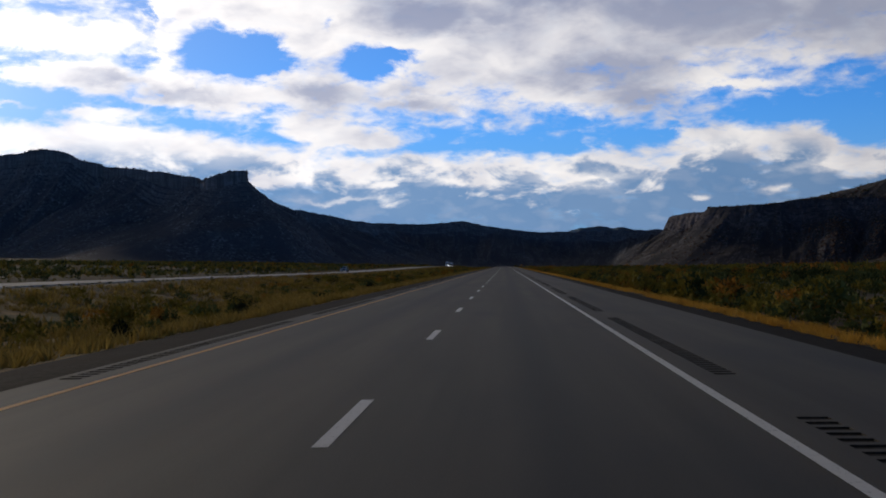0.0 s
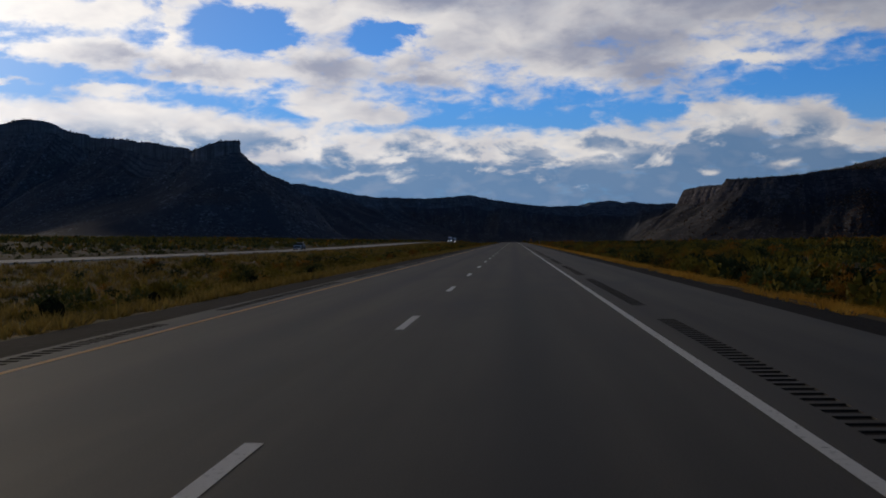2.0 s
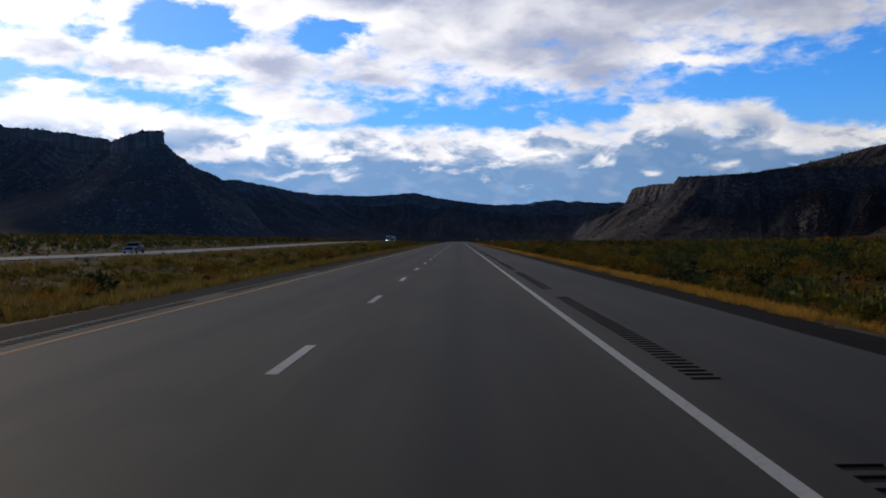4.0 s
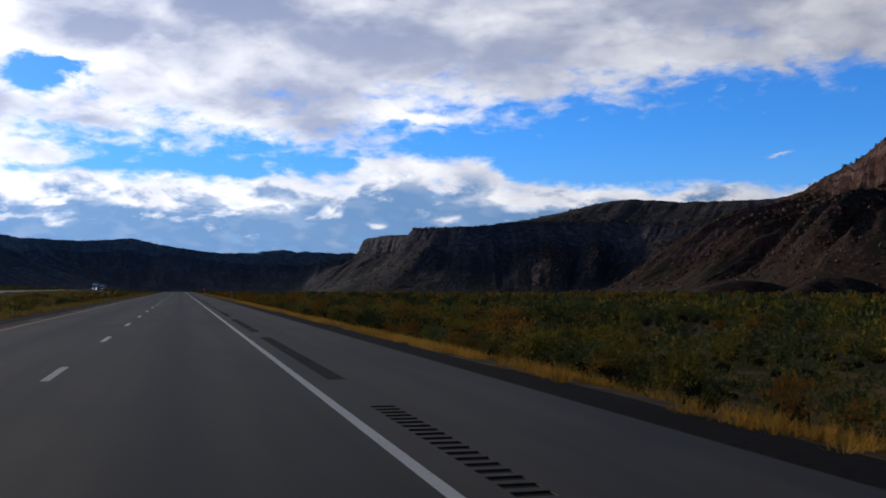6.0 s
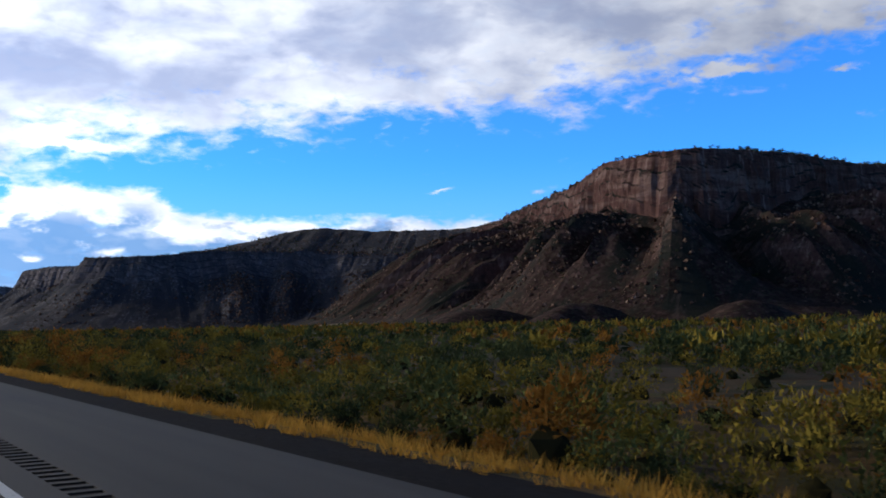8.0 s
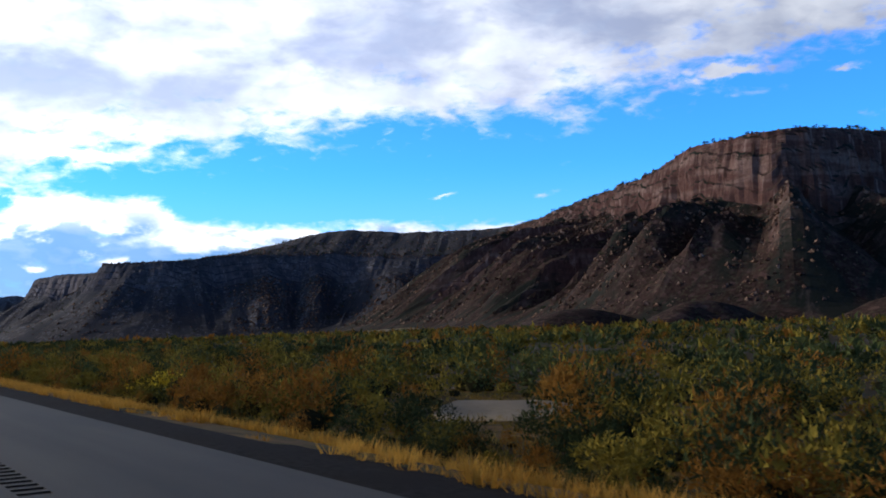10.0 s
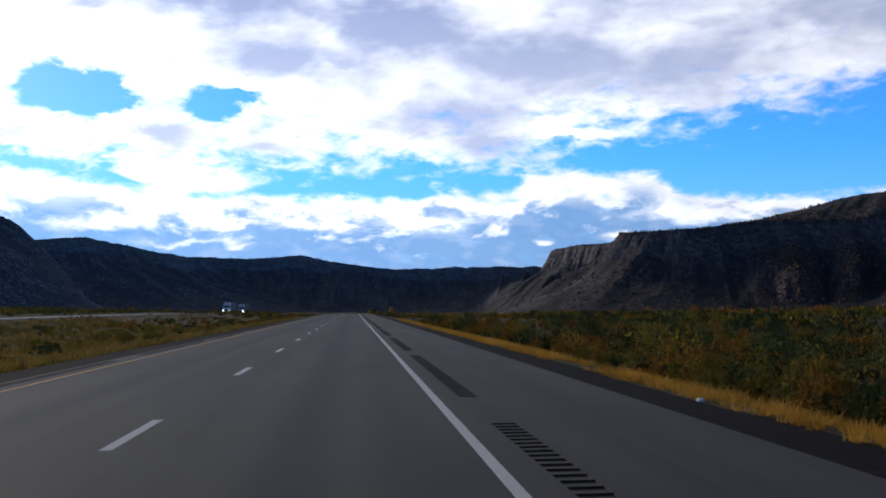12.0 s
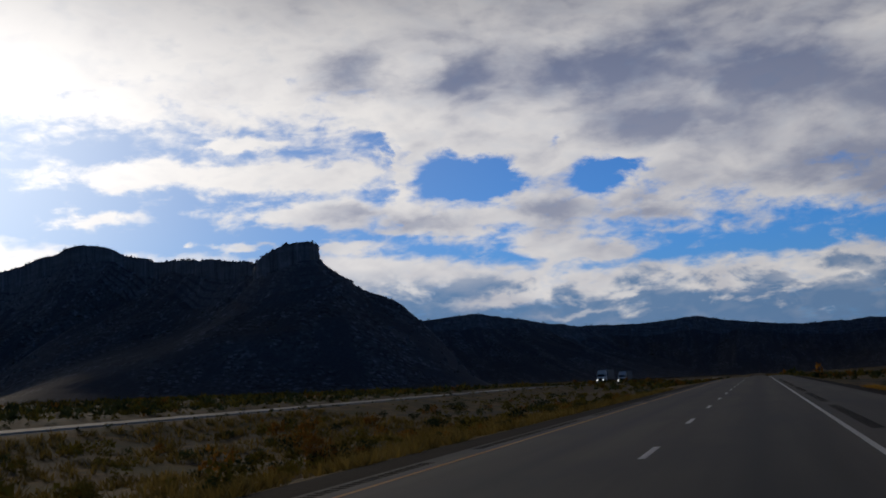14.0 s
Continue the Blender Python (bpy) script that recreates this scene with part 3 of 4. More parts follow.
right_mesa, rv = mesa("mesa", [(900, 600, 76), (700, 640, 84), (540, 655, 88), (470, 655, 89), (430, 652, 88), (400, 662, 87), (393, 690, 88), (402, 730, 88), (420, 780, 83, 1.15), (440, 820, 84, 1.3), (465, 860, 87, 1.6), (500, 930, 90, 1.8), (540, 1000, 94, 2.0), (590, 1090, 99, 2.0), (640, 1170, 104, 2.0), (690, 1300, 107, 1.5)],
                      ROCK, "red sandstone mesa with fluted cliffs and bouldery talus", 2.0, 0.36, 108, 38, 5.0, 8, 1.6, 4, 260, 26, (0.75, 0.55), 0.12, 115, soften=34, rubble=7.0)
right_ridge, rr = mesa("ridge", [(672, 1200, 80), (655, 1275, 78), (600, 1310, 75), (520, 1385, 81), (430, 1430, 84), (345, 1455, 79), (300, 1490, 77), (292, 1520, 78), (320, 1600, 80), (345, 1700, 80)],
                       HAZED_DARK_ROCK, "dark shaded sandstone ridge with a rubbly rim", 3.0, 0.34, 140, 14, 2.8, 24, 2.4, 8, 260, 60, (0.6, 0.8), 0.32, 120, fade=440.0)
bluff, bl = mesa("ridge", [(400, 1850, 92), (345, 1990, 92), (326, 2082, 90), (330, 2110, 82), (345, 2250, 76)], HAZED_DARK_ROCK, "dark stepped sandstone bluff", 4.0, 0.4, 120, 16, 4, 14, 1.5, 12)
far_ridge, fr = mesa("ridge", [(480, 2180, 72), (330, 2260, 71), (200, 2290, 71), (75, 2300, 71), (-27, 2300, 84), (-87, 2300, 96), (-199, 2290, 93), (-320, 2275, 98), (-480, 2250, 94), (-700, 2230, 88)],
                     HAZED_ROCK, "long dark hazy ridge closing the valley", 7.0, 0.25, 260, 16, 4, 14, 3, 15, 400, 120)
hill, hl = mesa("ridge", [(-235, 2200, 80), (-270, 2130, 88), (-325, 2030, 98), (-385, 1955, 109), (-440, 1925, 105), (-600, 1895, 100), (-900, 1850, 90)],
                HAZED_ROCK, "dark rounded hill beside the tall mesa", 6.0, 0.2, 230, 16, 3, 14, 2.5, 33, 260, 110, soften=120)
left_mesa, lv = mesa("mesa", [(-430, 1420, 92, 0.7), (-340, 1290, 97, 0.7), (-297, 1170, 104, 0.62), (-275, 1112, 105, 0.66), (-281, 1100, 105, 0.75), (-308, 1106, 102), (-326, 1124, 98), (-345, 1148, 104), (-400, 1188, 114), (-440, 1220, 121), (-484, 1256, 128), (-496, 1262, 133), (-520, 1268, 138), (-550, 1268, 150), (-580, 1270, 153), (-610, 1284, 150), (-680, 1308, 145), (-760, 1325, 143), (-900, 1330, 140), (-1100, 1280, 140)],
                     HAZED_ROCK, "tall shaded mesa with a square tower at its end", 3.0, 0.31, 190, 26, 2.0, 17, 1.6, 21, 260, 80, (-0.5, 0.86), sheer=0.4, soften=45)

# ---- plants and stones, too many to count ----
RNG = np.random.default_rng(7)


def fast_mesh(name, verts, mats, index=None):
    """A mesh of loose triangles from an array of 3 n corners."""
    me = bpy.data.meshes.new(name)
    n = len(verts) // 3
    me.vertices.add(3 * n)
    me.vertices.foreach_set("co", np.ascontiguousarray(verts, dtype=np.float32).ravel())
    me.loops.add(3 * n)
    me.loops.foreach_set("vertex_index", np.arange(3 * n, dtype=np.int32))
    me.polygons.add(n)
    me.polygons.foreach_set("loop_start", np.arange(0, 3 * n, 3, dtype=np.int32))
    for m in mats:
        me.materials.append(m)
    if index is not None:
        me.polygons.foreach_set("material_index", np.asarray(index, dtype=np.int32))
    me.update(calc_edges=True)
    return me


def bush_shape(rng, leaves, tall=0.8, leaf=0.3, wild=0.5, lift=0.55, slim=0.26):
    """A rounded, open crown of leaf sprays on several lobes, one metre across."""
    lobes = np.column_stack([rng.uniform(-0.3, 0.3, 6), rng.uniform(-0.3, 0.3, 6), rng.uniform(0.25, 0.62, 6) * tall])
    size = rng.uniform(0.18, 0.34, 6)
    which = rng.integers(0, 6, leaves)
    d = rng.normal(size=(leaves, 3))
    d[:, 2] += 0.25
    d /= np.linalg.norm(d, axis=1)[:, None]
    c = lobes[which] + d * (size[which] * rng.uniform(0.55, 1.05, leaves))[:, None] * np.array([1, 1, tall])
    c[:, 2] = np.abs(c[:, 2]) * 0.97 + 0.02
    up = d * 0.6 + rng.normal(size=(leaves, 3)) * wild + np.array([0, 0, lift])
    up /= np.linalg.norm(up, axis=1)[:, None]
    side = np.cross(up, rng.normal(size=(leaves, 3)))
    side /= np.linalg.norm(side, axis=1)[:, None]
    ln = leaf * rng.uniform(0.6, 1.25, leaves)[:, None]
    wd = ln * rng.uniform(0.5 * slim, 1.4 * slim, leaves)[:, None]
    return np.stack([c - side * wd, c + side * wd, c + up * ln], 1)


def tuft_shape(rng, blades, spread=0.25, slim=1.0):
    a = rng.uniform(0, 6.283, blades)
    r = rng.uniform(0, spread, blades)
    c = np.column_stack([np.cos(a) * r, np.sin(a) * r, 0 * a])
    tip = c + np.column_stack([np.cos(a) * rng.uniform(0.05, 0.6, blades), np.sin(a) * rng.uniform(0.05, 0.6, blades), rng.uniform(0.5, 1.0, blades)])
    side = np.column_stack([-np.sin(a), np.cos(a), 0 * a]) * (slim * rng.uniform(0.03, 0.07, blades))[:, None]
    return np.stack([c - side, c + side, tip], 1)


def stone_shape(rng):
    bm = bmesh.new()
    bmesh.ops.create_icosphere(bm, subdivisions=1, radius=0.5)
    for v in bm.verts:
        v.co *= rng.uniform(0.7, 1.2)
        v.co.z *= 0.75
    out = np.array([[tuple(v.co) for v in f.verts] for f in bm.faces])
    bm.free()
    return out


def scatter(shapes, xyz, size, high=None, rng=RNG):
    """Copies of the shapes at the places, turned at random, as one array of triangles."""
    out = []
    pick = rng.integers(0, len(shapes), len(xyz))
    for i, sh in enumerate(shapes):
        m = pick == i
        if not m.any():
            continue
        a = rng.uniform(0, 6.283, m.sum())
        ca, sa = np.cos(a)[:, None, None], np.sin(a)[:, None, None]
        t = sh[None]
        x = t[..., 0] * ca - t[..., 1] * sa
        y = t[..., 0] * sa + t[..., 1] * ca
        sz = size[m][:, None, None]
        hz = sz if high is None else high[m][:, None, None]
        out.append((np.stack([x * sz, y * sz, t[..., 2] * hz], -1) + xyz[m][:, None, None, :]).reshape(-1, 3))
    return np.concatenate(out) if out else np.zeros((0, 3))


def field(x0, x1, y0, y1, density, power=1.0):
    n = int((x1 - x0) * (y1 - y0) * density)
    x = x0 + (x1 - x0) * RNG.uniform(0, 1, n) ** power
    y = RNG.uniform(y0, y1, n)
    return x, y


KINDS = [("sagebrush", SAGE, "dark grey-green sagebrush thicket on dry ground"), ("rabbitbrush", OLIVE, "olive and yellow rabbitbrush on dry ground"),
         ("brush", RUST, "rust-brown dry brush on the roadside"), ("greasewood", DARK, "dark green greasewood bushes on dry ground")]
FINE = [[bush_shape(RNG, 640, tall, 0.092 if tall > 0.85 else 0.077, 0.5, 0.6 if tall > 0.85 else 0.4, 0.17) for _ in range(5)] for tall in (0.75, 0.95, 1.05, 0.8)]
RICH = [[bush_shape(RNG, 640, tall, 0.072, 0.5, 0.5, 0.20) for _ in range(4)] for tall in (0.75, 0.9, 1.05, 0.85)]
MID = [[bush_shape(RNG, 220, tall, 0.082, 0.5, 0.45, 0.26) for _ in range(4)] for tall in (0.75, 0.85, 0.95, 0.85)]
PLAIN = [[bush_shape(RNG, 80, tall, 0.15, 0.5, 0.4, 0.38) for _ in range(4)] for tall in (0.7, 0.8, 0.9, 0.85)]
TINY = [[bush_shape(RNG, 13, tall, 0.46, 0.5) for _ in range(4)] for tall in (0.6, 0.7, 0.8, 0.7)]
POOR = [[bush_shape(RNG, 26, tall, 0.34, 0.55) for _ in range(4)] for tall in (0.6, 0.7, 0.8, 0.7)]
clumps = [[], [], [], []]
core_lumps = []


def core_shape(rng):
    """A solid dark lump that stands for the shade inside a bush."""
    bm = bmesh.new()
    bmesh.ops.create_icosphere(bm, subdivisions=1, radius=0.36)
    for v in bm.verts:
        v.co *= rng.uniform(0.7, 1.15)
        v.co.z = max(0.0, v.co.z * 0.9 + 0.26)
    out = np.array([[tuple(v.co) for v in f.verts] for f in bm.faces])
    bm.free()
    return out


CORES = [core_shape(RNG) for _ in range(4)]


def sow(x, y, lo, hi, shapes, mix=(0.36, 0.34, 0.12, 0.18), seed=41, least=0.33):
    """Brush of four kinds, in patches."""
    keep = (fbm(x / 9, y / 9, seed, 3) > least) & (((x - 19.8) / 4.6) ** 2 + ((y - 359.6) / 3.6) ** 2 > 1) & (((x - 14.4) / 2.0) ** 2 + ((y - 376.6) / 2.8) ** 2 > 1)
    x, y = x[keep], y[keep]
    z = ground_z(x, y) - 0.05
    patch = np.clip((fbm(x / 16, y / 16, seed + 3, 3) - 0.5) * 1.6 + 0.5 + RNG.uniform(-0.4, 0.4, len(x)), 0, 0.999)
    edge = np.cumsum(mix)
    kind = np.searchsorted(edge / edge[-1], patch)
    size = (lo + (hi - lo) * RNG.uniform(0, 1, len(x)) ** 1.8) * (0.6 + 0.8 * fbm(x / 12, y / 12, seed + 9, 2))
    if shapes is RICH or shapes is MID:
        core_lumps.append(scatter(CORES, np.column_stack([x, y, z]), size * 0.56, size * 0.46))
    for i in range(4):
        m = kind == i
        if m.any():
            clumps[i].append(scatter(shapes[i], np.column_stack([x, y, z])[m], size[m], size[m] * RNG.uniform(0.8, 1.25, m.sum())))


BELT = (0.24, 0.42, 0.17, 0.17)
sow(*field(11.2, 21, 329, 408, 0.52), 0.7, 2.4, RICH, BELT, least=0.2)
sow(*field(21, 30, 329, 470, 0.32), 0.8, 2.5, MID, (0.32, 0.32, 0.12, 0.24), least=0.22)
sow(*field(11.4, 30, 170, 329, 0.33), 0.7, 2.3, MID, BELT, least=0.24)
sow(*field(11.4, 21, 408, 470, 0.26), 0.6, 2.4, MID, BELT, least=0.24)
sow(*field(11.4, 30, 470, 560, 0.14), 0.6, 2.6, MID, BELT, least=0.24)
sow(*field(10.4, 26, 10, 170, 0.26, 1.2), 0.7, 2.0, PLAIN, (0.26, 0.44, 0.10, 0.20), least=0.2)
sow(*field(11.0, 13.8, 170, 540, 0.3), 0.5, 1.5, MID, (0.18, 0.40, 0.24, 0.18), 47, 0.24)
sow(*field(30, 44, 210, 560, 0.19), 0.9, 2.6, MID, (0.40, 0.22, 0.05, 0.33))
sow(*field(30, 44, 60, 210, 0.2), 0.7, 2.6, PLAIN, (0.36, 0.30, 0.06, 0.28))
sow(*field(44, 64, 0, 700, 0.2), 0.7, 2.6, PLAIN, (0.42, 0.20, 0.04, 0.34))
sow(*field(60, 150, 30, 900, 0.07, 1.2), 1.0, 2.8, POOR)
sow(*field(150, 420, 60, 1400, 0.022, 1.1), 1.6, 3.0, TINY)
sow(*field(-26, -8.6, -10, 620, 0.17), 0.5, 1.3, PLAIN, (0.28, 0.48, 0.10, 0.14), 61)
sow(*field(-180, -47, 0, 900, 0.10, 0.8), 0.7, 1.5, TINY, (0.42, 0.36, 0.06, 0.16), 71)
sow(*field(-32.8, -26, 20, 640, 0.3), 0.2, 0.45, POOR, (0.35, 0.45, 0.08, 0.12), 63, 0.2)
sow(*field(-49, -44.2, 20, 640, 0.3), 0.35, 0.8, POOR, (0.4, 0.4, 0.08, 0.12), 65, 0.2)
sow(*field(8, 60, 640, 1500, 0.03), 1.2, 2.6, POOR)
sow(*field(-33, -8, 640, 1100, 0.08), 0.9, 1.8, POOR, (0.25, 0.45, 0.18, 0.12), 61)
for (name, mat, label), parts in zip(KINDS, clumps):
    ob = new(name, fast_mesh(name, np.concatenate(parts), [mat]))
    tagged(ob, label, "brush", kind="stuff")


tagged(new("shade_core", fast_mesh("shade_core", np.concatenate(core_lumps), [CORE_SHADE])), "dark lumps for the shade inside the roadside brush", "brush", kind="stuff")


def grass(x, y, lo, hi, mat, label, keepat, seed, blades=9, slim=1.0):
    keep = fbm(x / 2.2, y / 5, seed, 3) > keepat
    x, y = x[keep], y[keep]
    shapes = [tuft_shape(RNG, blades, 0.3, slim) for _ in range(5)]
    size = RNG.uniform(lo, hi, len(x))
    ob = new("grass", fast_mesh("grass", scatter(shapes, np.column_stack([x, y, ground_z(x, y) - 0.02]), size * 1.6, size), [mat]))
    tagged(ob, label, "grass", kind="stuff")


grass(*field(8.25, 10.6, 0, 540, 11.5), 0.12, 0.34, GRASS, "golden dry grass along the gravel shoulder", 0.36, 81, 15, 0.42)
grass(*field(-13, -6.5, -10, 580, 5.8, 0.8), 0.2, 0.5, GRASSG, "yellow-green dry grass in the median", 0.34, 83, 9, 0.7)
grass(*field(-30, -12, -10, 540, 2.6), 0.25, 0.55, GRASSG, "sparse tall dry grass in the median", 0.36, 85, 7, 1.0)
grass(*field(9.9, 24, 60, 330, 3.4, 1.3), 0.12, 0.32, GRASSG, "tall dry grass between the roadside bushes", 0.3, 87, 8, 0.8)
grass(*field(9.9, 27, 330, 470, 7.0, 1.3), 0.10, 0.30, GRASSG, "low dry grass covering the ground between the roadside bushes", 0.22, 89, 7, 0.8)


def on_slope(V, r0, r1, n, seed, rib=None):
    """Random places on rows r0 to r1 of a swept mountain, mostly on its ribs."""
    rng = np.random.default_rng(seed)
    i = rng.integers(0, V.shape[0] - 1, n)
    if rib is not None:
        w = np.clip(rib[:-1] - 0.35, 0.06, 1) ** 1.5
        i = rng.choice(V.shape[0] - 1, n, p=w / w.sum())
    j = rng.integers(r0, r1, n)
    a, b = rng.uniform(0, 1, (2, n, 1))
    return (V[i, j] * (1 - a) + V[i + 1, j] * a) * (1 - b) + (V[i, j + 1] * (1 - a) + V[i + 1, j + 1] * a) * b


STONES = [stone_shape(RNG) for _ in range(5)]


def chip_shape(rng):
    """An angular block of eight faces."""
    c = np.array([(1, 0, 0), (0, 1, 0), (-1, 0, 0), (0, -1, 0), (0, 0, 1), (0, 0, -1)]) * 0.5 * rng.uniform(0.6, 1.3, (6, 1)) + rng.uniform(-0.12, 0.12, (6, 3))
    return np.array([[c[i], c[(i + 1) % 4], c[4]] for i in range(4)] + [[c[(i + 1) % 4], c[i], c[5]] for i in range(4)])


CHIPS = [chip_shape(RNG) for _ in range(6)]
for V, rib, n, lo, hi, mat in ((rv, "mesa4", 15000, 0.6, 3.4, BOULDER), (rr, "ridge8", 4200, 1.0, 4.4, BOULDER), (lv, "mesa21", 1600, 1.2, 4.0, HAZED_ROCK), (bl, "ridge12", 300, 1.2, 4.0, HAZED_ROCK)):
    p = on_slope(V, 35, 72, n, 91, ribs[rib])
    s = lo + (hi - lo) * RNG.uniform(0, 1, n) ** 2.2
    q = on_slope(V, 1, 9, 1800, 93)
    r = lo + (hi - lo) * RNG.uniform(0, 1, 1800) ** 2 * 0.9
    ob = new("boulders", fast_mesh("boulders", np.concatenate([scatter(CHIPS, p, s), scatter(CHIPS, q, r)]), [mat]))
    tagged(ob, "fallen sandstone boulders on the slope", "boulders", kind="stuff")
SHRUB = [bush_shape(RNG, 44, 0.9, 0.22, 0.5, 0.3, 0.45) for _ in range(4)]
for V, n in ((rv, 700), (rr, 800), (lv, 300), (bl, 120), (fr, 500), (hl, 150)):
    p = on_slope(V, 1, 8, n, 95)
    q = on_slope(V, 35, 72, n // 3, 97)
    p = np.concatenate([p, q])
    ob = new("junipers", fast_mesh("junipers", scatter(SHRUB if V is rv or V is rr else TINY[3], p - np.array([0, 0, 0.2]), RNG.uniform(1.2, 3.2, len(p))), [DARK]))
    tagged(ob, "small dark junipers along the mesa rim", "shrubs", kind="stuff")

# ---- pale sand ----


def sand(cx, cy, lx, ly, seed, bank=0.0):
    n, m = 28, 14
    u, v = np.meshgrid(np.linspace(-1, 1, n), np.linspace(-1, 1, m), indexing="ij")
    w = np.sqrt(np.maximum(0, 1 - u * u)) * (0.7 + 0.6 * vnoise(u * 4, 0 * u, seed))
    x, y = cx + lx * (u + 0.1 * (v - 0.5)), cy + ly * v * w + ly * (vnoise(u * 2, 0 * u, seed + 1) - 0.5)
    z = ground_z(x, y) + 0.03 + bank * np.sqrt(np.maximum(0, 1 - u * u)) * (v + 1) / 2
    ob = new("sand_flat", mesh_of("sand_flat", np.stack([x, y, z], -1).reshape(-1, 3), grid_faces(n, m), [SAND], None, True))
    tagged(ob, "pale bare sand among the brush", "sand", kind="structure")


sand(318, 880, 42, 12, 5, 3.6)
sand(372, 905, 40, 9, 6, 3.6)
sand(21.6, 361.6, 3.0, 1.7, 7, 0.3)
sand(210, 1010, 40, 8, 8, 3.0)

# ---- single bushes beside the shoulder ----
BUSH_LABELS = ["round grey-green sagebrush beside the gravel shoulder", "bushy olive rabbitbrush beside the gravel shoulder", "rust-brown dry bush beside the gravel shoulder", "dark green greasewood bush beside the gravel shoulder"]
bush_meshes = [[fast_mesh("bush", shape.reshape(-1, 3), [mat]) for shape in shapes] for (_, mat, _), shapes in zip(KINDS, FINE)]
core_meshes = [fast_mesh("crown_core", core.reshape(-1, 3) * 0.75, [CORE_SHADE]) for core in CORES]


def bush(mesh, shade_core, x, y, wide, tall, turn, label, group=""):
    """A crown of leaves round a solid dark lump that stands for its inner shade."""
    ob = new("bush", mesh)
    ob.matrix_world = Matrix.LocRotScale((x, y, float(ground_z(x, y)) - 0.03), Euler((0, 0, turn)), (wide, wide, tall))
    new("crown_core", shade_core).parent = ob
    return tagged(ob, label, "bush", group)


pick = np.random.default_rng(5)
for i in range(240):
    y = 60 + 1.95 * i + pick.uniform(-0.8, 0.8)
    x = 10.7 + pick.uniform(-0.5, 1.5)
    kind = int(pick.choice(4, p=(0.14, 0.40, 0.28, 0.18)))
    if abs(y - 374) < 5:
        x = 10.2
    s = pick.uniform(0.35, 0.65) + max(0.0, x - 10.5) * pick.uniform(0.4, 0.9)
    bush(bush_meshes[kind][i % 5], core_meshes[i % 4], x, y, s, s * pick.uniform(0.8, 1.2), pick.uniform(0, 6.28), BUSH_LABELS[kind], "bushes beside the shoulder")
bloom_mesh = fast_mesh("bush", np.concatenate([FINE[1][0], FINE[1][1]]).reshape(-1, 3), [OLIVE, BLOOM], [0] * 160 + [1] * 1120)
bush(bloom_mesh, core_meshes[0], 15.4, 378.6, 2.3, 1.5, 0.6, "bright yellow blooming rabbitbrush among duller bushes")
for i in range(60):
    y = 20 + 8.2 * i + pick.uniform(-3, 3)
    x = -8.6 - pick.uniform(0, 4.5)
    kind = int(pick.choice(4, p=(0.30, 0.40, 0.18, 0.12)))
    s = pick.uniform(0.5, 1.5)
    bush(bush_meshes[kind][i % 5], core_meshes[i % 4], x, y, s, s, pick.uniform(0, 6.28), BUSH_LABELS[kind].replace("beside the gravel shoulder", "in the grassy median"), "bushes in the median")

# ---- low mounds at the mesa's foot ----


def mound(x, y, r, h, seed):
    n, m = 40, 14
    a, q = np.meshgrid(np.linspace(0, 2 * np.pi, n), np.linspace(0, 1, m), indexing="ij")
    rr_ = r * q * (0.85 + 0.3 * vnoise(np.cos(a) * 2 + 5, np.sin(a) * 2 + 5, seed))
    X, Y = x + rr_ * np.cos(a) * 1.5, y + rr_ * np.sin(a)
    Z = ground_z(x, y) - 1.5 + (h + 1.5) * np.cos(q * np.pi / 2) ** 1.4 + 0.8 * (fbm(X / 5, Y / 5, seed, 3) - 0.5)
    ob = new("mound", mesh_of("mound", np.stack([X, Y, Z], -1).reshape(-1, 3), grid_faces(n, m), [ROCK], None, True))
    tagged(ob, "low smooth reddish mound at the mesa's foot", "mound", kind="structure")


mound(286, 612, 26, 9, 3)
mound(272, 668, 30, 8, 4)
mound(330, 560, 24, 8, 5)

# ---- things by the road ----


def box(x0, x1, y0, y1, z0, z1, bevel=0.03, taper=None):
    """A bevelled box; taper moves the top face's corners in by (front, back, side)."""
    bm = bmesh.new()
    bmesh.ops.create_cube(bm, size=1.0)
    for v in bm.verts:
        top = v.co.z > 0
        front, left = v.co.y < 0, v.co.x < 0
        v.co = Vector((x0 if left else x1, y0 if front else y1, z1 if top else z0))
        if taper and top:
            v.co.y += taper[0] if front else -taper[1]
            v.co.x += taper[2] if left else -taper[2]
    if bevel:
        bmesh.ops.bevel(bm, geom=bm.edges[:], offset=bevel, segments=2, affect="EDGES")
    return bm


def roller(x, y, z, r, width, segments=20, hollow=0.0):
    """A wheel or drum lying across the way."""
    bm = bmesh.new()
    turn = Matrix.Translation((x, y, z)) @ Matrix.Rotation(math.pi / 2, 4, "Y")
    bmesh.ops.create_cone(bm, cap_ends=True, segments=segments, radius1=r, radius2=r, depth=width, matrix=turn)
    bmesh.ops.bevel(bm, geom=[e for e in bm.edges if len(e.link_faces) == 2 and any(len(f.verts) > 4 for f in e.link_faces)], offset=0.03, segments=2, affect="EDGES")
    return bm


def thing(name, x, y, z, turn, label, category, group=""):
    e = new(name)
    e.matrix_world = pose(x, y, z, 0, 0, turn)
    return tagged(e, label, category, group)


def wheel(parent, x, y, r, w, label=""):
    t = part("wheel", roller(x, y, r, r, w), RUBBER, parent)
    part("rim", roller(x, y, r, r * 0.58, w + 0.02), STEEL, t)


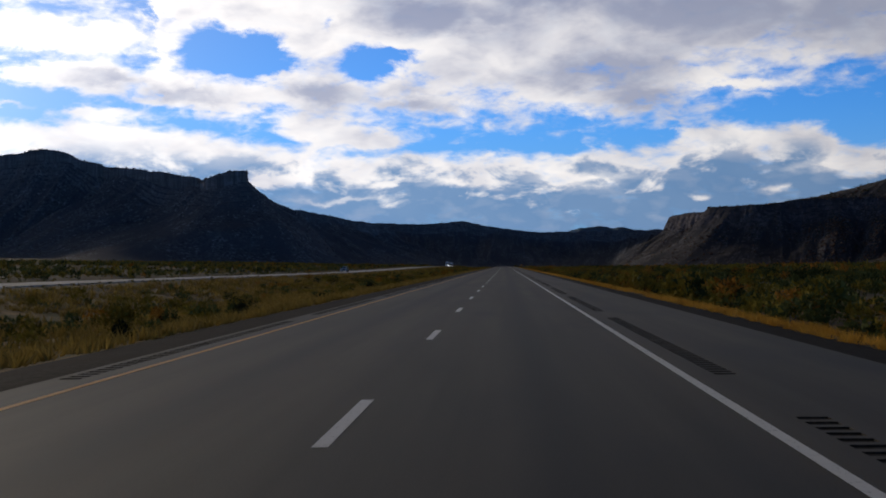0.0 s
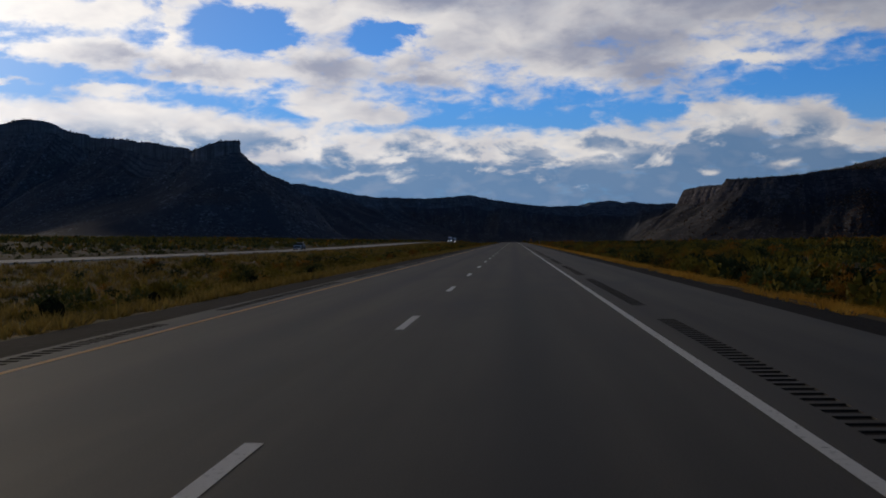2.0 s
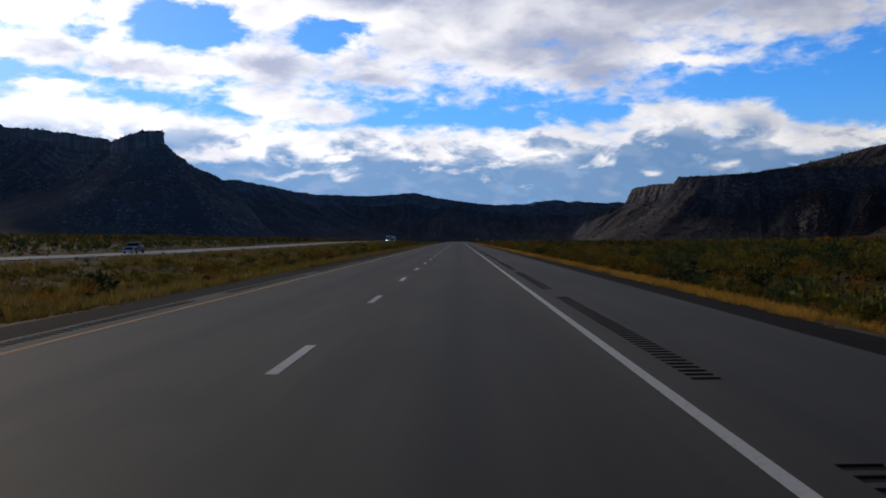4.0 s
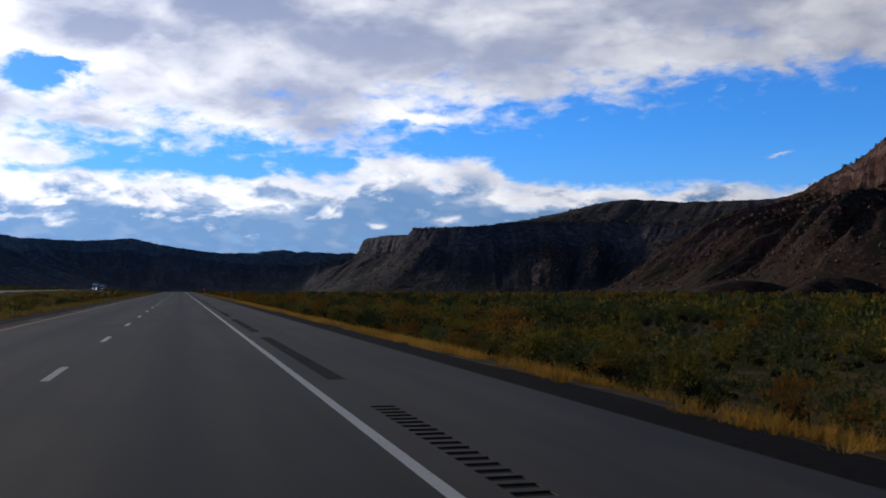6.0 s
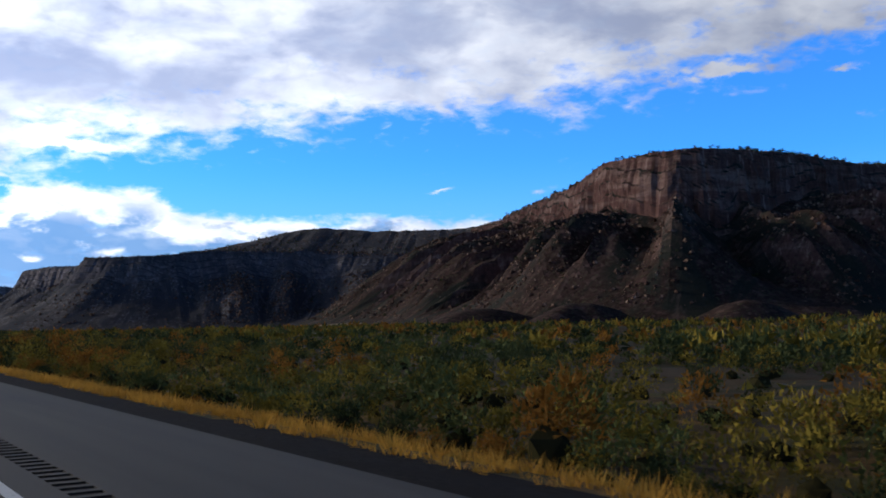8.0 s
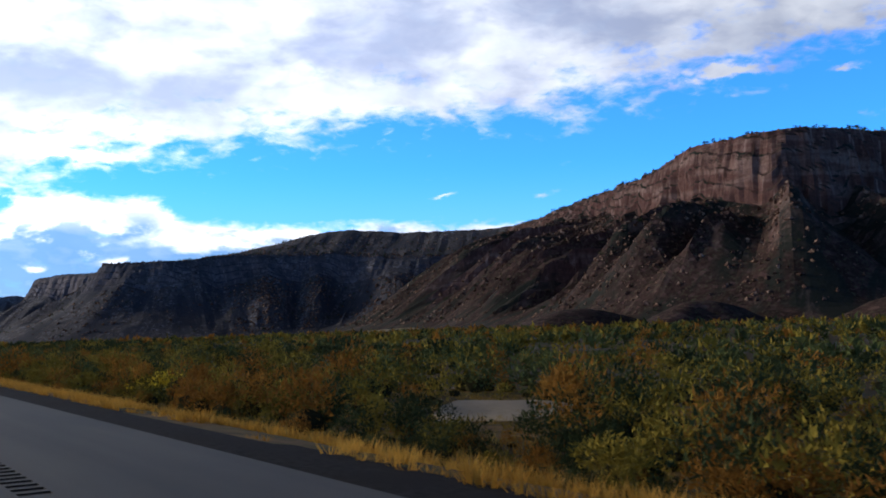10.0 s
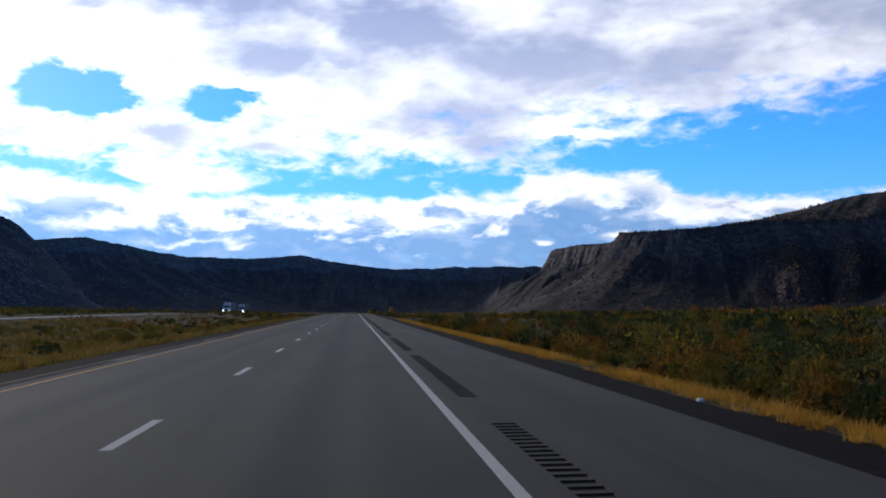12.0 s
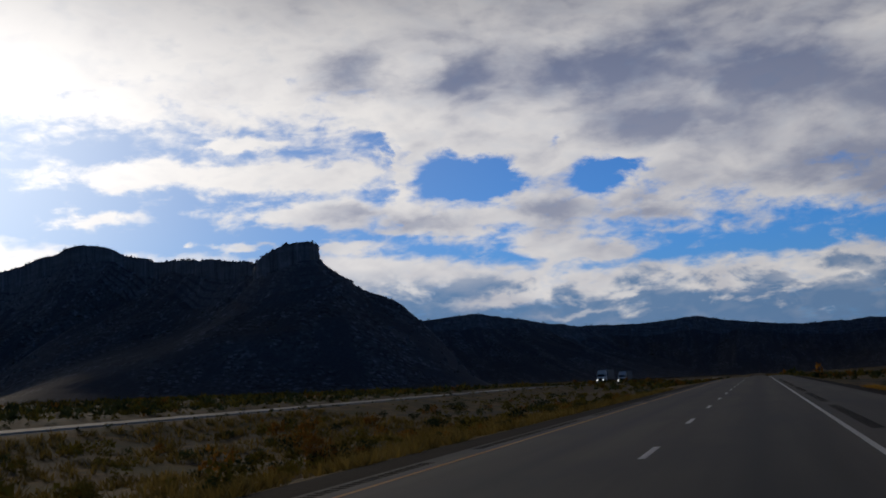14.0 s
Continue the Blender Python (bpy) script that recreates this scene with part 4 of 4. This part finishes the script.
RUBBER = material("rubber", flat_look((0.02, 0.02, 0.02)), 0.85, 0.3)
STEEL = material("steel", flat_look((0.5, 0.5, 0.5)), 0.35, 0.5, 0.9)
WHITE_PAINT = material("white_paint", flat_look((0.78, 0.78, 0.78), 0.05), 0.3, 0.5)
# Trailer colour darkened to grey to stand for its backlit side
BACKLIT_PAINT = material("backlit_paint", flat_look((0.10, 0.10, 0.105), 0.1), 0.5, 0.4)
DARK_PAINT = material("dark_paint", flat_look((0.02, 0.02, 0.021), 0.1), 0.45, 0.25)
SILVER = material("silver_paint", flat_look((0.75, 0.74, 0.72), 0.05), 0.4, 0.4)
TINT = material("tinted_glass", flat_look((0.012, 0.013, 0.015)), 0.3, 0.25)
LENS = material("lamp_lens", flat_look((0.8, 0.8, 0.78)), 0.15, 0.6)
HEADLAMP = material("lit_headlamp", flat_look((0.8, 0.8, 0.78)), 0.15, 0.6)
lit = HEADLAMP.node_tree.nodes["Principled BSDF"].inputs
lit["Emission Color"].default_value, lit["Emission Strength"].default_value = (1.0, 0.97, 0.9, 1), 3.5
POST_WHITE = material("weathered_post", flat_look((0.36, 0.37, 0.36), 0.3), 0.6, 0.3)
REFLECTOR = material("reflector", flat_look((0.7, 0.7, 0.7)), 0.2, 0.6)
PAPER = material("paper", flat_look((0.75, 0.74, 0.70)), 0.8, 0.2)


def semi_truck(x, y, z):
    """A white tractor with a box trailer, its front towards -y."""
    e = thing("semi_truck", x, y, z, 0, "white semi truck with lit headlights and a box trailer", "truck", "trucks on the opposite road")
    part("trailer", box(-1.28, 1.28, 7.2, 21.5, 1.15, 4.05, 0.05), BACKLIT_PAINT, e, "box trailer greyed for its backlit face")
    part("chassis", box(-0.5, 0.5, 0.6, 20.5, 0.75, 1.1, 0.03), DARK_PAINT, e)
    cab = part("cab", box(-1.2, 1.2, 2.1, 4.4, 0.9, 3.0, 0.12, (0.35, 0.0, 0.08)), WHITE_PAINT, e)
    part("windshield", box(-1.0, 1.0, 2.12, 2.2, 2.05, 2.75, 0.02, (0.12, -0.12, 0.04)), TINT, cab, "dark windshield")
    for side in (-1, 1):
        part("side_window", box(side * 1.19 - 0.02, side * 1.19 + 0.02, 2.6, 3.6, 2.1, 2.7, 0.01), TINT, cab)
        part("mirror", box(side * 1.42 - 0.1, side * 1.42 + 0.1, 2.2, 2.3, 1.9, 2.6, 0.02), DARK_PAINT, cab)
    part("sleeper", box(-1.2, 1.2, 4.4, 6.3, 0.9, 3.5, 0.1), WHITE_PAINT, e)
    part("roof_fairing", box(-1.15, 1.15, 2.7, 6.2, 3.0, 3.95, 0.1, (1.4, 0.0, 0.12)), WHITE_PAINT, e)
    hood = part("hood", box(-0.95, 0.95, 0.3, 2.2, 0.85, 1.95, 0.15, (0.2, 0.0, 0.12)), WHITE_PAINT, e)
    part("grille", box(-0.5, 0.5, 0.26, 0.34, 0.95, 1.7, 0.02), DARK_PAINT, hood, "dark grille")
    part("bumper", box(-1.15, 1.15, 0.0, 0.35, 0.4, 0.85, 0.08), STEEL, e, "bright steel bumper")
    for side in (-1, 1):
        part("headlight", box(side * 0.85 - 0.2, side * 0.85 + 0.2, 0.2, 0.45, 0.9, 1.25, 0.04), HEADLAMP, e, "bright lit headlight")
        part("fender", box(side * 1.05 - 0.2, side * 1.05 + 0.2, 0.5, 2.0, 0.85, 1.25, 0.1, (0.3, 0.2, 0.0)), WHITE_PAINT, e)
        part("fuel_tank", box(side * 1.0 - 0.25, side * 1.0 + 0.25, 3.2, 4.8, 0.5, 1.05, 0.18), STEEL, e)
        part("exhaust_stack", box(side * 1.1 - 0.07, side * 1.1 + 0.07, 6.35, 6.49, 1.0, 4.1, 0.03), STEEL, e)
        for wy in (1.2, 5.4, 6.6, 18.6, 19.8):
            wheel(e, side * 1.0, wy, 0.5, 0.32 if wy < 2 else 0.5)
    return e


def sedan(x, y, z):
    """A dark saloon, its front towards -y."""
    e = thing("sedan", x, y, z, 0, "dark sedan with a pale shining roof on the opposite road", "car")
    part("body", box(-0.86, 0.86, 0.1, 4.4, 0.28, 0.82, 0.14, (0.1, 0.06, 0.06)), DARK_PAINT, e)
    part("hood", box(-0.78, 0.78, 0.2, 1.4, 0.74, 0.92, 0.08, (0.3, 0.0, 0.08)), SILVER, e, "pale shining hood")
    part("boot_lid", box(-0.76, 0.76, 3.65, 4.36, 0.74, 0.94, 0.08, (0.0, 0.15, 0.08)), DARK_PAINT, e)
    cabin = part("cabin", box(-0.78, 0.78, 1.25, 3.95, 0.80, 1.34, 0.08, (0.75, 0.55, 0.2)), TINT, e, "dark glazed cabin")
    part("roof", box(-0.58, 0.58, 2.0, 3.35, 1.31, 1.42, 0.05), SILVER, e, "pale shining roof")
    for side in (-1, 1):
        for py, lean in ((2.0, 0.0), (2.75, 0.0), (3.4, 0.0)):
            part("pillar", box(side * 0.68 - 0.04, side * 0.68 + 0.04, py - 0.05, py + 0.05, 0.80, 1.34, 0.01, (0, 0, 0)), DARK_PAINT, cabin)
        part("headlight", box(side * 0.62 - 0.16, side * 0.62 + 0.16, 0.08, 0.24, 0.58, 0.72, 0.04), LENS, e)
        part("mirror", box(side * 0.95 - 0.08, side * 0.95 + 0.08, 1.45, 1.56, 0.85, 0.98, 0.03), DARK_PAINT, e)
        for wy in (0.9, 3.55):
            wheel(e, side * 0.76, wy, 0.32, 0.22)
    part("grille", box(-0.42, 0.42, 0.06, 0.16, 0.45, 0.68, 0.02), DARK_PAINT, e, "dark grille")
    part("bumper", box(-0.84, 0.84, 0.0, 0.2, 0.26, 0.44, 0.05), SILVER, e)
    return e


semi_truck(-41.0, 765, float(other_z(765)))
semi_truck(-41.0, 812, float(other_z(812)))
sedan(-39.3, 263, float(other_z(263)))


def delineator(x, y, tall):
    z = float(ground_z(x, y))
    e = thing("marker_post", x, y, z - 0.05, 0, "slim weathered white roadside marker post on the gravel edge", "post")
    bm = bmesh.new()
    prof = [(-0.04, 0.012), (0.0, -0.006), (0.04, 0.012), (0.04, 0.018), (0.0, 0.0), (-0.04, 0.018)]
    rings = [[bm.verts.new((a, b, h)) for a, b in prof] for h in (0.0, tall * 0.5, tall)]
    for lo, hi in zip(rings, rings[1:]):
        for i in range(6):
            bm.faces.new((lo[i], lo[(i + 1) % 6], hi[(i + 1) % 6], hi[i]))
    bm.faces.new(rings[-1])
    bmesh.ops.recalc_face_normals(bm, faces=bm.faces[:])
    part("post", bm, POST_WHITE, e)
    part("reflector", box(-0.036, 0.036, -0.02, -0.008, tall - 0.17, tall - 0.03, 0.004), REFLECTOR, e, "small pale reflector")
    for h in (0.35, 0.5):
        part("bolt", box(-0.008, 0.008, -0.018, -0.006, h, h + 0.016, 0.002), STEEL, e)
    e.rotation_euler = (0.0, radians(-3.0), radians(8.0))


delineator(8.44, 337.42, 1.38)


def scrap(x, y, seed):
    rng = np.random.default_rng(seed)
    bm = bmesh.new()
    bmesh.ops.create_icosphere(bm, subdivisions=2, radius=0.07)
    for v in bm.verts:
        v.co *= rng.uniform(0.6, 1.3)
        v.co.z *= 0.55
    ob = part("paper_scrap", bm, PAPER)
    ob.location = (x, y, float(ground_z(x, y)) + 0.03)
    tagged(ob, "crumpled white paper scrap on the gravel", "litter", "litter on the gravel")


scrap(8.2, 417.6, 3)
scrap(9.5, 361.6, 4)


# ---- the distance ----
# The pale blue base colour carries the haze of the distance
HAZED_MOUNTAIN = material("hazed_mountain", flat_look((0.20, 0.30, 0.44), 0.1), 1.0, 0.0)
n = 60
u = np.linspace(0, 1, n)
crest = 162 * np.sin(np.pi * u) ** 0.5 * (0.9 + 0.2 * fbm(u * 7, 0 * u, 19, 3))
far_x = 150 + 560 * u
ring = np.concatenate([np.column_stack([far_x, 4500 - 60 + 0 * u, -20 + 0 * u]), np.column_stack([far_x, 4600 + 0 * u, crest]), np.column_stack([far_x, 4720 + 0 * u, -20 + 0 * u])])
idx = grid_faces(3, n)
tagged(new("backdrop", mesh_of("backdrop", ring, idx, [HAZED_MOUNTAIN], None, True)), "mountain far beyond the ridge in a haze-blue colour", "mountain", kind="structure")
